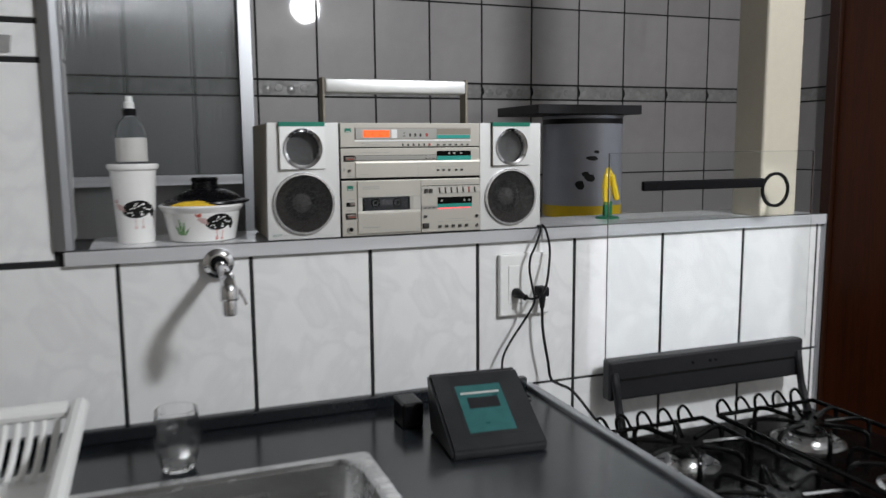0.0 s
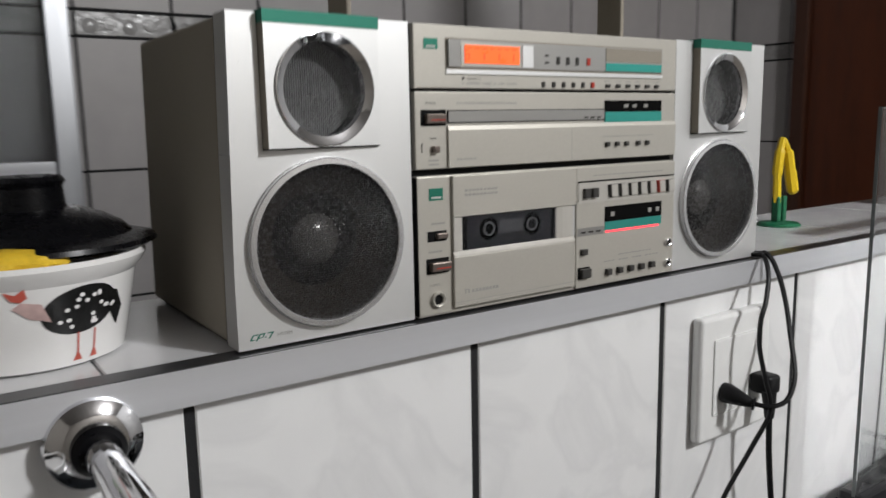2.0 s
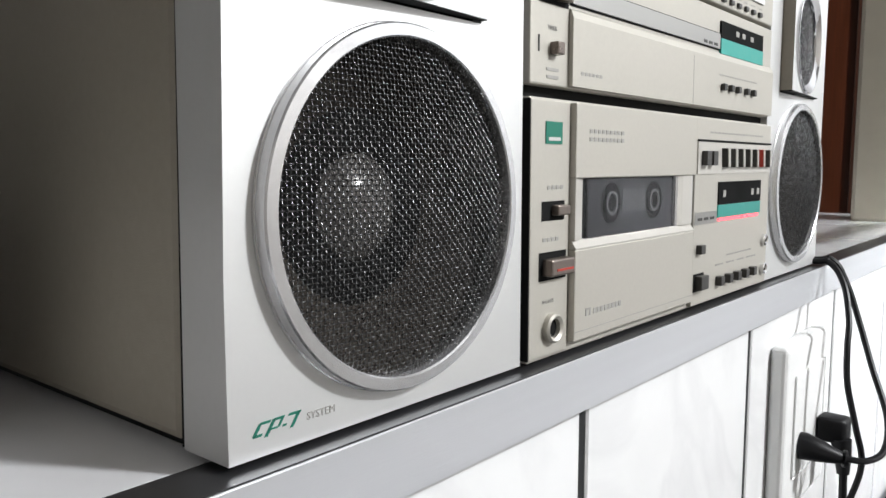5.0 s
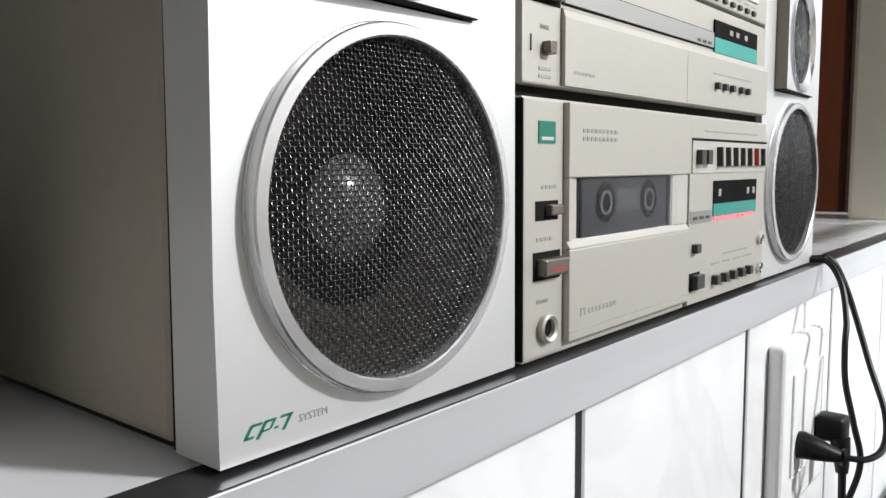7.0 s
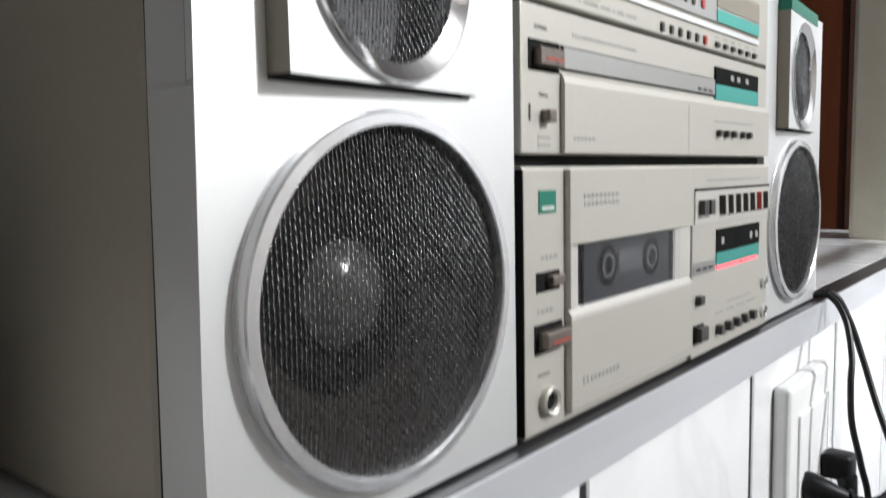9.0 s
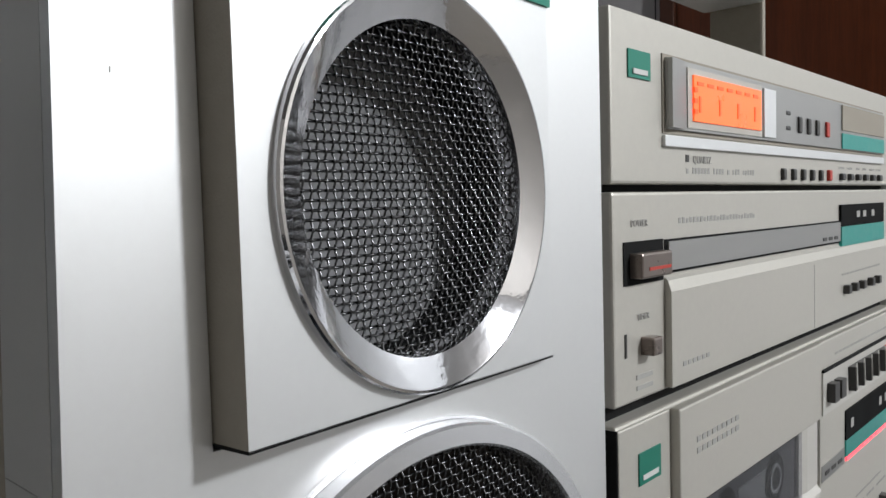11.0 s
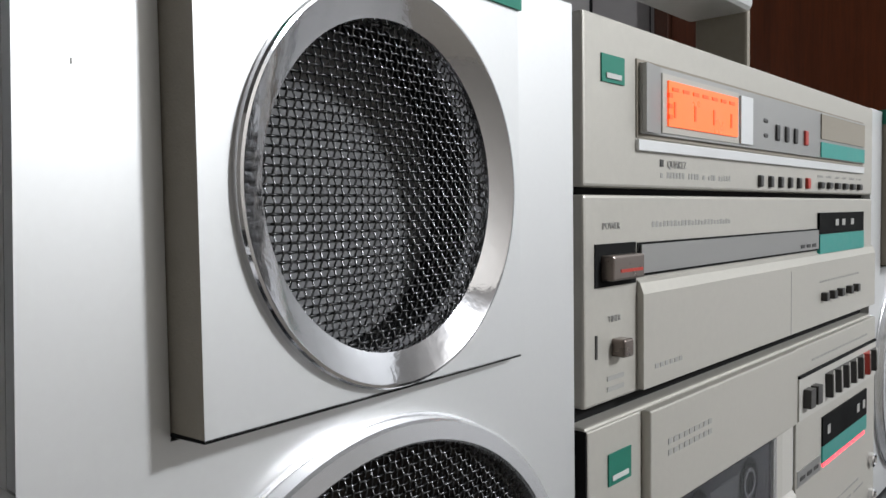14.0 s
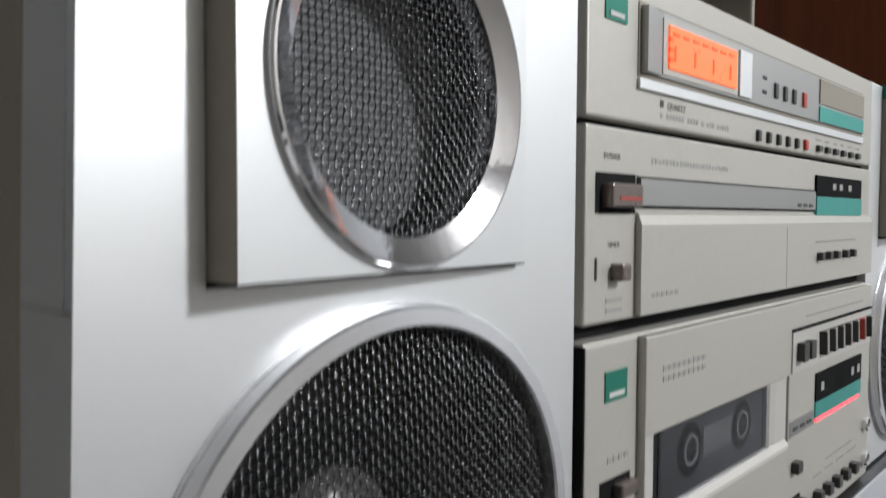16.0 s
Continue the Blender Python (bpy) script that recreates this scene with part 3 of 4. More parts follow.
disp = plate(rec, 0.0425, 0.0925, 1.3825, 1.3952, -0.0031, ORANGE, name="display", label="glowing orange display with dark marks")
for i in range(7):
    xx = 0.0445 + i * 0.0068
    plate(disp, xx, xx + 0.004, 1.3925, 1.3935, -0.0033, BROWN_INK, name="display_mark")
    if i % 2 == 0:
        plate(disp, xx + 0.001, xx + 0.0022, 1.3850, 1.3895, -0.0033, BROWN_INK, name="display_mark")
for i in range(3):
    plate(disp, 0.0425, 0.0445, 1.3845 + i * 0.003, 1.3858 + i * 0.003, -0.0033, BROWN_INK, name="display_mark")
plate(rec, 0.0955, 0.1060, 1.3805, 1.3965, -0.0031, SILVER, 0.0002, name="bezel", label="pale end block")
part("bezel", prism([(0.0284, -0.0036), (0.0288, -0.0036), (0.0392, -0.0024), (0.0392, -0.0012), (0.0284, -0.0012)], "z", 1.3800, 1.3984), GREYBAR, rec, "slanting end beside the display")
for i in range(3):
    button(rec, 0.1300 + i * 0.0100, 0.1335 + i * 0.0100, 1.3836, 1.3896, 0.0020)
button(rec, 0.1620, 0.1660, 1.3836, 1.3896, 0.0020, BTN_R, label="red key")
for i in range(2):
    button(rec, 0.1180, 0.1225, 1.3840 + i * 0.0052, 1.3858 + i * 0.0052, 0.0015)
plate(rec, 0.1835, 0.2505, 1.3875, 1.3978, -0.0026, CASE, name="scale_plate")
plate(rec, 0.1835, 0.2505, 1.3800, 1.3862, -0.0026, TEAL, name="teal_strip", label="teal printed strip")
# flat strip in silver: the light on an upward bevel put into its colour
plate(tuner, 0.0270, 0.2525, 1.3750, 1.3780, -0.0021, SILVER, 0.0002, name="ledge", label="flat silver ledge, paler to stand for light on a bevel")
plate(tuner, 0.0410, 0.0430, 1.3712, 1.3732, -0.0012, BTN, name="mark")
lettering("QUARTZ", 0.0455, -0.00115, 1.3710, 0.0022, INK, tuner)
bars(tuner, 0.041, 0.094, 1.3680, 0.0017, 26, rs)
for i in range(5):
    button(tuner, 0.1160 + i * 0.0104, 0.1192 + i * 0.0104, 1.3666, 1.3708, 0.0013)
button(tuner, 0.1680, 0.1716, 1.3666, 1.3710, 0.0013, BTN_R, label="red key")
for i in range(6):
    button(tuner, 0.1845 + i * 0.0118, 0.1895 + i * 0.0118, 1.3670, 1.3698, 0.0016)
for i in range(6):
    bars(tuner, 0.1835 + i * 0.0118, 0.1915 + i * 0.0118, 1.3716, 0.0010, 5, rs)

# amplifier
lettering("POWER", 0.0095, -0.00115, 1.3542, 0.0018, INK, amp)
plate(amp, 0.0055, 0.0265, 1.3395, 1.3505, -0.0013, GAP, name="key_well")
pk = button(amp, 0.0085, 0.0250, 1.3412, 1.3476, 0.0038, KNOB, "power_key", "bronze coloured power key")
part("red_mark", bx(0.0120, 0.0235, -0.0050, -0.0047, 1.3432, 1.3440), BTN_R, pk, "thin red mark")
bars(amp, 0.036, 0.092, 1.3542, 0.0016, 24, rs)
# dark plate round the metal strip, drawn in as its shadow
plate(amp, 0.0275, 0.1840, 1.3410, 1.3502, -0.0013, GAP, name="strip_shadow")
plate(amp, 0.0285, 0.1830, 1.3418, 1.3496, -0.0020, GREYBAR, name="metal_strip", label="brushed grey metal strip")
for i in range(3):
    plate(amp, 0.160 + i * 0.0072, 0.1645 + i * 0.0072, 1.3428, 1.3442, -0.0022, BTN, name="mark")
bw = plate(amp, 0.1840, 0.2525, 1.3478, 1.3568, -0.0020, INKBLACK, name="level_window", label="black window with pale figures")
for i, xx in enumerate((0.206, 0.216, 0.230)):
    plate(bw, xx, xx + 0.0048, 1.3510, 1.3538, -0.0022, INK, name="figure")
plate(amp, 0.1840, 0.2525, 1.3395, 1.3476, -0.0022, TEAL, name="teal_strip", label="teal printed strip")
pn = bmesh.new()
prism([(-0.0009, 1.3402), (-0.0020, 1.3392), (-0.0030, 1.3362), (-0.0030, 1.3102), (-0.0009, 1.3102)], "x", 0.0275, 0.2705, pn)
flap = part("lower_panel", pn, CREAM, amp, "raised lower panel with bevelled top")
plate(flap, 0.1458, 0.1462, 1.3104, 1.3345, -0.0031, INK, name="seam")
lettering("TIMER", 0.0120, -0.00115, 1.3302, 0.0017, INK, amp)
button(amp, 0.0140, 0.0190, 1.3210, 1.3258, 0.0038, KNOB, "timer_switch", "small grey slide switch")
plate(amp, 0.0057, 0.0065, 1.3215, 1.3275, -0.0013, BTN, name="mark")
for i in range(2):
    plate(amp, 0.0115, 0.0200, 1.3150 - i * 0.0028, 1.3162 - i * 0.0028, -0.0012, INK, name="print")
for i in range(5):
    part("button", bx(0.1832 + i * 0.0112 + (0.003 if i > 2 else 0), 0.1872 + i * 0.0112 + (0.003 if i > 2 else 0), -0.0054, -0.0027, 1.3198, 1.3234, 0.0004), BTN, flap)
bm = bmesh.new()
for i in range(16):
    bx(0.181 + i * 0.0038, 0.181 + i * 0.0038 + 0.0022, -0.00315, -0.0027, 1.3275, 1.3284, bm=bm)
    if i < 6:
        bx(0.034 + i * 0.003, 0.036 + i * 0.003, -0.00315, -0.0027, 1.3150, 1.3163, bm=bm)
tagged(part("print", bm, INK, flap, "small grey print"), kind="stuff")

# cassette deck
dl = part("left_column", bx(0.0008, 0.0284, -0.0017, -0.0008, BZ + 0.0012, 1.3042, 0.0005), CREAM, deck)
part("dark_joint", bx(0.0002, 0.0007, -0.0015, 0.0040, BZ + 0.0012, 1.3042), GAP, deck, "dark joint beside the speaker")
Y2 = -0.0017


def on(par, x0, x1, z0, z1, proud, mt, name, bev=0.0, label=""):
    return part(name, bx(x0, x1, Y2 - proud, Y2 + 0.0005, z0, z1, bev), mt, par, label)


on(dl, 0.0105, 0.0222, 1.2878, 1.2962, 0.0004, GREEN, "badge", label="green badge with a pale bar")
on(dl, 0.0122, 0.0205, 1.2890, 1.2903, 0.0006, CASSL, "badge_bar")
on(dl, 0.0085, 0.0248, 1.2585, 1.2660, 0.0002, GAP, "key_well")
on(dl, 0.0155, 0.0245, 1.2605, 1.2645, 0.0034, KNOB, "slide_switch", 0.0006)
on(dl, 0.0070, 0.0265, 1.2355, 1.2465, 0.0002, GAP, "key_well")
ek = on(dl, 0.0095, 0.0265, 1.2374, 1.2440, 0.0046, KNOB, "eject_key", 0.0008, "bronze coloured key")
on(ek, 0.0130, 0.0250, 1.2394, 1.2402, 0.0048, BTN_R, "red_mark", label="thin red mark")
lettering("PHONES", 0.0095, Y2 - 0.0001, 1.2265, 0.0016, INK, dl)
for z, xx in ((1.2705, 0.0125), (1.2505, 0.0095)):
    bm = bmesh.new()
    for i in range(4):
        bx(xx + i * 0.0030, xx + i * 0.003 + 0.0021, Y2 - 0.0002, Y2, z, z + 0.0015, bm=bm)
    tagged(part("print", bm, INK, dl, "small grey print"), kind="stuff")
part("jack_ring", lathe([(0.0058, Y2), (0.0058, Y2 - 0.0022), (0.0050, Y2 - 0.0030), (0.0038, Y2 - 0.0022), (0.0036, Y2)], (0.0160, 0, 1.2165), "y", 32, close=True), CREAM, dl, smooth=True)
part("jack_hole", lathe([(0.0037, Y2 - 0.0004), (0.0037, Y2 - 0.0006)], (0.0160, 0, 1.2165), "y", 24), GAP, dl)
# door over the tape with its window
dr = part("door", bx(0.0296, 0.1505, -0.0040, -0.0008, 1.2745, 1.3040, 0.0005), CREAM, deck, "cassette door")
part("door_lower", bx(0.0296, 0.1495, -0.0044, -0.0008, BZ + 0.004, 1.2460, 0.0006), CREAM, dr)
# lip and left end paler than the door, lamp light put into their colour
part("door_lip", prism([(-0.0044, 1.2461), (-0.0044, 1.2466), (-0.0024, 1.2495), (-0.0010, 1.2495), (-0.0010, 1.2461)], "x", 0.0298, 0.1493), TRAY, dr, "sloped lip under the window, paler to stand for light from above")
part("door_side", prism([(0.0300, -0.0038), (0.0308, -0.0038), (0.0385, -0.0020), (0.0385, -0.0008), (0.0300, -0.0008)], "z", 1.2497, 1.2744), TRAY, dr, "slanting end of the window, paler to stand for lamp light")
part("door_side", prism([(0.1295, -0.0022), (0.1360, -0.0034), (0.1472, -0.0034), (0.1472, -0.0008), (0.1295, -0.0008)], "z", 1.2497, 1.2744), TRAY, dr, "pale end of the window")
part("door_slot", bx(0.1475, 0.1503, -0.0026, -0.0008, 1.2497, 1.2744), RIM, dr)
part("well", bx(0.0386, 0.1294, -0.0013, -0.0011, 1.2498, 1.2743), GAP, dr)
p = part("window", bx(0.0387, 0.1293, -0.0036, -0.0032, 1.2497, 1.2742), SMOKE, dr, "clear cassette window")
p.visible_shadow = False
cas = thing("cassette", (0.084, -0.0017, 1.2499), "dark cassette tape behind the deck window", "cassette")
part("shell", bx(0.0430, 0.1250, -0.0020, -0.0014, 1.2499, 1.2738, 0.0002), CASS, cas)
part("cassette_label", bx(0.0730, 0.0960, -0.0022, -0.0018, 1.2590, 1.2690), LABELG, cas, "grey paper label")
for xx in (0.0630, 0.1050):
    part("reel", lathe([(0.0088, -0.0018), (0.0088, -0.0022), (0.0001, -0.0023)], (xx, 0, 1.2635), "y", 28), INKBLACK, cas, "wound black tape")
    part("hub", lathe([(0.0052, -0.0022), (0.0052, -0.0027), (0.0041, -0.0027), (0.0041, -0.0022)], (xx, 0, 1.2635), "y", 20, close=True), HUB, cas)
bm = bmesh.new()
for r in range(2):
    for i in range(9):
        bx(0.040 + i * 0.0034, 0.040 + i * 0.0034 + 0.0024, -0.0042, -0.0038, 1.2925 - r * 0.0032, 1.2941 - r * 0.0032, bm=bm)
tagged(part("print", bm, INK, dr, "small grey print"), kind="stuff")
bm = bmesh.new()
bx(0.0385, 0.0398, -0.0046, -0.0042, 1.2180, 1.2212, bm=bm), bx(0.0415, 0.0428, -0.0046, -0.0042, 1.2180, 1.2212, bm=bm), bx(0.0399, 0.0414, -0.0046, -0.0042, 1.2206, 1.2212, bm=bm)
for i in range(8):
    bx(0.045 + i * 0.0032, 0.0472 + i * 0.0032, -0.0046, -0.0042, 1.2182, 1.2205, bm=bm)
tagged(part("print", bm, INK, dr, "small grey print"), kind="stuff")
part("door_line", bx(0.0302, 0.1490, -0.0046, -0.0043, 1.2123, 1.2126), INK, dr)
# right half of the deck
rp = part("control_panel", bx(0.1512, 0.2705, -0.0034, -0.0008, BZ + 0.0012, 1.3040, 0.0005), CREAM, deck)
Y2 = -0.0034
part("key_tray", bx(0.1530, 0.2690, Y2 - 0.0006, Y2 + 0.0005, 1.2750, 1.2918), TRAY, rp, "pale key tray")
on(rp, 0.1530, 0.2690, 1.2919, 1.2930, 0.0010, GAP, "tray_edge")
for i in range(2):
    on(rp, 0.1580 + i * 0.0090, 0.1640 + i * 0.0090, 1.2795, 1.2870, 0.0036, BTN, "indicator")
for i in range(7):
    # saw-tooth key: pale sloping face, dark flank on its proud side
    x0 = 0.1858 + i * 0.0119
    body = prism([(x0, Y2 - 0.0004), (x0 + 0.0010, Y2 - 0.0034), (x0 + 0.0116, Y2 - 0.0009), (x0 + 0.0116, Y2 - 0.0004)], "z", 1.2785, 1.2888)
    cap = prism([(x0 + 0.0016, Y2 - 0.00325), (x0 + 0.0017, Y2 - 0.0037), (x0 + 0.0115, Y2 - 0.0014), (x0 + 0.0115, Y2 - 0.0009)], "z", 1.2787, 1.2886)
    for b in (body, cap):
        for v in b.verts:
            v.co.x += (1.2888 - v.co.z) * 0.10
    ky = part("key", body, BTN_R if i == 5 else BTN, rp, "red record key" if i == 5 else "dark key with a pale face")
    part("key_face", cap, TRAY, ky, "pale key face")
bw = on(rp, 0.1835, 0.2535, 1.2580, 1.2705, 0.0006, INKBLACK, "level_window", label="black window with pale figures")
for i, xx in enumerate((0.190, 0.236, 0.246)):
    on(bw, xx, xx + 0.0040, 1.2620, 1.2658, 0.0008, INK, "figure")
on(rp, 0.1835, 0.2535, 1.2508, 1.2578, 0.0006, TEAL, "teal_strip", label="teal printed strip")
on(rp, 0.1845, 0.2500, 1.2490, 1.2505, 0.0006, LED, "lit_line", label="glowing red level line")
on(rp, 0.1525, 0.1820, 1.2485, 1.2550, 0.0003, GREYBAR, "metal_strip")
for i in range(3):
    on(rp, 0.1560 + i * 0.0085, 0.1615 + i * 0.0085, 1.2505, 1.2520, 0.0005, BTN, "mark")
on(rp, 0.1560, 0.1620, 1.2330, 1.2378, 0.0030, BTN, "slide_switch", 0.0004)
on(rp, 0.1530, 0.1665, 1.2130, 1.2225, 0.0004, GAP, "key_well")
on(rp, 0.1550, 0.1655, 1.2140, 1.2215, 0.0040, BTN, "button", 0.0006)
for i in range(5):
    on(rp, 0.1850 + i * 0.0135, 0.1905 + i * 0.0135, 1.2130, 1.2182, 0.0035, BTN, "button", 0.0005)
bm = bmesh.new()
for i in range(16):
    if i not in (3, 7, 11):
        bx(0.184 + i * 0.0042, 0.187 + i * 0.0042, Y2 - 0.0002, Y2, 1.2240, 1.2250, bm=bm)
    if 3 < i < 14:
        bx(0.184 + i * 0.0042, 0.187 + i * 0.0042, Y2 - 0.0002, Y2, 1.2285, 1.2294, bm=bm)
    bx(0.170 + i * 0.0054, 0.174 + i * 0.0054, Y2 - 0.0002, Y2, 1.2965, 1.2974, bm=bm)
tagged(part("print", bm, INK, rp, "small grey print"), kind="stuff")
for z in (1.2330, 1.2150):
    part("jack_ring", lathe([(0.0036, Y2), (0.0036, Y2 - 0.002), (0.0028, Y2 - 0.0026), (0.0018, Y2 - 0.002), (0.0018, Y2)], (0.2630, 0, z), "y", 24, close=True), CHROME, rp, smooth=True)
    part("jack_hole", lathe([(0.0019, Y2 - 0.0003), (0.0019, Y2 - 0.0005)], (0.2630, 0, z), "y", 16), GAP, rp)
part("foot", bx(XD + 0.004, XE - 0.004, 0.005, 0.16, 1.2001, BZ), BLACKP, stereo)
# carrying handle
part("handle_arm", bx(-0.0158, -0.0113, 0.060, 0.090, 1.4088, 1.4935, 0.0015), CASE, stereo, "grey metal handle arm")
part("handle_arm", bx(0.2673, 0.2722, 0.060, 0.090, 1.4088, 1.4935, 0.0015), CASE, stereo, "grey metal handle arm")
part("handle_grip", bx(-0.0110, 0.2670, 0.056, 0.094, 1.4650, 1.4915, 0.0045, 3), SILVER, stereo, "silver carrying handle grip", True)


# ---------- things on the sill ----------
def ellipse(cx, cz, a, b, n=24, tilt=0.0):
    c, s = math.cos(tilt), math.sin(tilt)
    return [(cx + a * math.cos(2 * math.pi * i / n) * c - b * math.sin(2 * math.pi * i / n) * s, cz + a * math.cos(2 * math.pi * i / n) * s + b * math.sin(2 * math.pi * i / n) * c) for i in range(n)]


def wrapped(poly, centre, radius, proud=0.0004):
    """A flat painted figure bent round an upright pot; outline as (angle in degrees, height); radius depends on height."""
    bm = bmesh.new()
    mid = (sum(p[0] for p in poly) / len(poly), sum(p[1] for p in poly) / len(poly))
    rings = []
    for k in (1.0, 0.75, 0.5, 0.25):
        ring = []
        for a, z in poly:
            a2, z2 = mid[0] + (a - mid[0]) * k, mid[1] + (z - mid[1]) * k
            r = radius(z2) + proud
            ring.append(bm.verts.new((centre[0] + r * math.cos(math.radians(a2)), centre[1] + r * math.sin(math.radians(a2)), z2)))
        rings.append(ring)
    for p, q in zip(rings, rings[1:]):
        for i in range(len(poly)):
            j = (i + 1) % len(poly)
            bm.faces.new((p[i], p[j], q[j], q[i]))
    bm.faces.new(rings[-1])
    return bm


def hen(pot, centre, radius, a0, z0, s, tint):
    K = math.degrees(1 / radius(z0))
    """The painted hen: black spotted body, pale neck, red comb and legs, green sprig."""
    def w(nm, poly, mt, pr=0.0004, label=""):
        part(nm, wrapped(poly, centre, radius, pr), mt, pot, label)

    w("hen_body", [(a0 + dx * s * K, z0 + dz * s) for dx, dz in ellipse(0, 0, 0.021, 0.0125, 28, 0.12)] , FIGBLACK, 0.0004, "painted black spotted hen body")
    w("hen_tail", [(a0 + (0.012 + u) * s * K, z0 + v * s) for u, v in ((0, 0.008), (0.010, 0.006), (0.016, -0.004), (0.012, -0.014), (0.006, -0.006))], FIGBLACK, 0.0005)
    w("hen_neck", [(a0 - (0.016 + u) * s * K, z0 + v * s) for u, v in ((0, -0.004), (0.010, -0.001), (0.017, 0.005), (0.013, 0.008), (0.004, 0.006))], PINK, 0.0006)
    w("hen_comb", [(a0 - (0.029 + u) * s * K, z0 + (0.008 + v) * s) for u, v in ((0, 0), (0.004, 0.001), (0.007, 0.006), (0.002, 0.004), (-0.002, 0.007), (-0.003, 0.002))], tint, 0.0006)
    for u in (-0.003, 0.007):
        w("hen_leg", [(a0 + (u + q) * s * K, z0 + v * s) for q, v in ((0, -0.012), (0.0010, -0.012), (0.0010, -0.026), (0.003, -0.0275), (-0.002, -0.0275), (0, -0.026))], tint, 0.0004)
    rr = random.Random(3)
    bm = bmesh.new()
    for i in range(22):
        u, v = rr.uniform(-0.017, 0.019), rr.uniform(-0.009, 0.009)
        if (u / 0.019) ** 2 + (v / 0.0105) ** 2 < 1:
            d = wrapped([(a0 + (u + e) * s * K, z0 + (v + f) * s) for e, f in ellipse(0, 0, 0.0014, 0.0012, 7)], centre, radius, 0.0009)
            me = bpy.data.meshes.new("spot")
            d.to_mesh(me)
            bm.from_mesh(me)
            bpy.data.meshes.remove(me)
            d.free()
    part("hen_spots", bm, CERAMIC, pot, "white spots")


def bowl():
    c = (-0.235, 0.094)
    b = thing("ceramic_bowl", (c[0], c[1], 1.2), "white ceramic bowl painted with a spotted hen, standing on the sill", "bowl")
    k = 0.955
    pr = [(0.0001, 0.001), (0.054 * k, 0.001), (0.060 * k, 0.004), (0.0655 * k, 0.030), (0.0705 * k, 0.054), (0.076 * k, 0.060), (0.078 * k, 0.064), (0.076 * k, 0.067), (0.070 * k, 0.066), (0.0665 * k, 0.055), (0.061 * k, 0.028), (0.053 * k, 0.008), (0.0001, 0.007)]
    part("body", lathe(pr, (c[0], c[1], 1.2), "z", 64), CERAMIC, b, smooth=True)
    rad = lambda z: k * (0.0600 + (z - 1.204) * 0.2115)
    hen(b, c, rad, -68, 1.238, 1.14, RED)
    for i, (o, h) in enumerate(((-5, 0.018), (-1, 0.030), (3, 0.026), (7, 0.015))):
        part("painted_leaf", wrapped([(-128 + o * 0.8 - 1.6, 1.216), (-128 + o * 0.8 + 1.6, 1.216), (-128 + o * 1.5 + 1.9, 1.216 + h * 0.6), (-128 + o * 2.3, 1.216 + h), (-128 + o * 1.5 - 1.9, 1.216 + h * 0.5)], c, rad), LEAF, b, "painted green sprig")
    return b


def bowl_content():
    # dark folded lid lying in the bowl, with a lump of yellow sponge
    lid = thing("black_lid", (-0.222, 0.109, 1.266), "black plastic lid with a broad knob resting on the bowl", "lid")
    part("rim", lathe([(0.0001, 0.004), (0.055, 0.002), (0.071, 0.001), (0.075, 0.003), (0.074, 0.006), (0.060, 0.009), (0.054, 0.015), (0.043, 0.021), (0.029, 0.026), (0.0001, 0.027)], (-0.224, 0.109, 1.2662), "z", 40), BLACKP, lid, smooth=True)
    part("knob", lathe([(0.024, 0.022), (0.0225, 0.040), (0.0245, 0.044), (0.022, 0.047), (0.0001, 0.046)], (-0.227, 0.107, 1.2662), "z", 28), BLACKP, lid, smooth=True)
    bm = bmesh.new()
    bmesh.ops.create_icosphere(bm, subdivisions=3, radius=1)
    for v in bm.verts:
        p = v.co.normalized()
        q = 1 + 0.18 * noise.noise(p * 3)
        v.co = Vector((-0.250 + p.x * 0.036 * q, 0.045 + p.y * 0.017 * q, 1.266 + p.z * 0.009 * q))
    tagged(part("sponge", bm, YELLOW, None, "", True), "crumpled yellow sponge tucked under the black lid", "sponge")


def cup():
    c = (-0.347, 0.103)
    b = thing("ceramic_beaker", (c[0], c[1], 1.2), "tall white beaker painted with a spotted hen, holding a bottle", "beaker")
    pr = [(0.0001, 0.001), (0.029, 0.001), (0.031, 0.003), (0.0385, 0.128), (0.0425, 0.131), (0.0435, 0.136), (0.0425, 0.140), (0.0385, 0.139), (0.0365, 0.128), (0.029, 0.006), (0.0001, 0.006)]
    part("body", lathe(pr, (c[0], c[1], 1.2), "z", 48), CERAMIC, b, smooth=True)
    hen(b, c, lambda z: 0.031 + (z - 1.203) * 0.06, -84, 1.262, 1.22, PINK)


def bottle():
    c = (-0.347, 0.103)
    b = thing("spray_bottle", (c[0], c[1], 1.207), "clear plastic bottle with pale label and pump cap", "bottle")
    o = part("body", lathe([(0.0001, 0.0), (0.024, 0.0), (0.0255, 0.004), (0.0255, 0.185), (0.021, 0.202), (0.012, 0.213), (0.010, 0.216), (0.010, 0.222), (0.0085, 0.222), (0.0085, 0.214), (0.0195, 0.200), (0.0238, 0.184), (0.0238, 0.005), (0.0001, 0.003)], (c[0], c[1], 1.207), "z", 36), PET, b, smooth=True)
    part("bottle_label", lathe([(0.0258, 0.137), (0.0258, 0.178), (0.0256, 0.178), (0.0256, 0.137)], (c[0], c[1], 1.207), "z", 36, close=True), CASSL, b, "pale printed label", True)
    part("collar", lathe([(0.0115, 0.2155), (0.0118, 0.226), (0.0105, 0.228), (0.0001, 0.228)], (c[0], c[1], 1.207), "z", 24), BLACKP, b, "black collar", True)
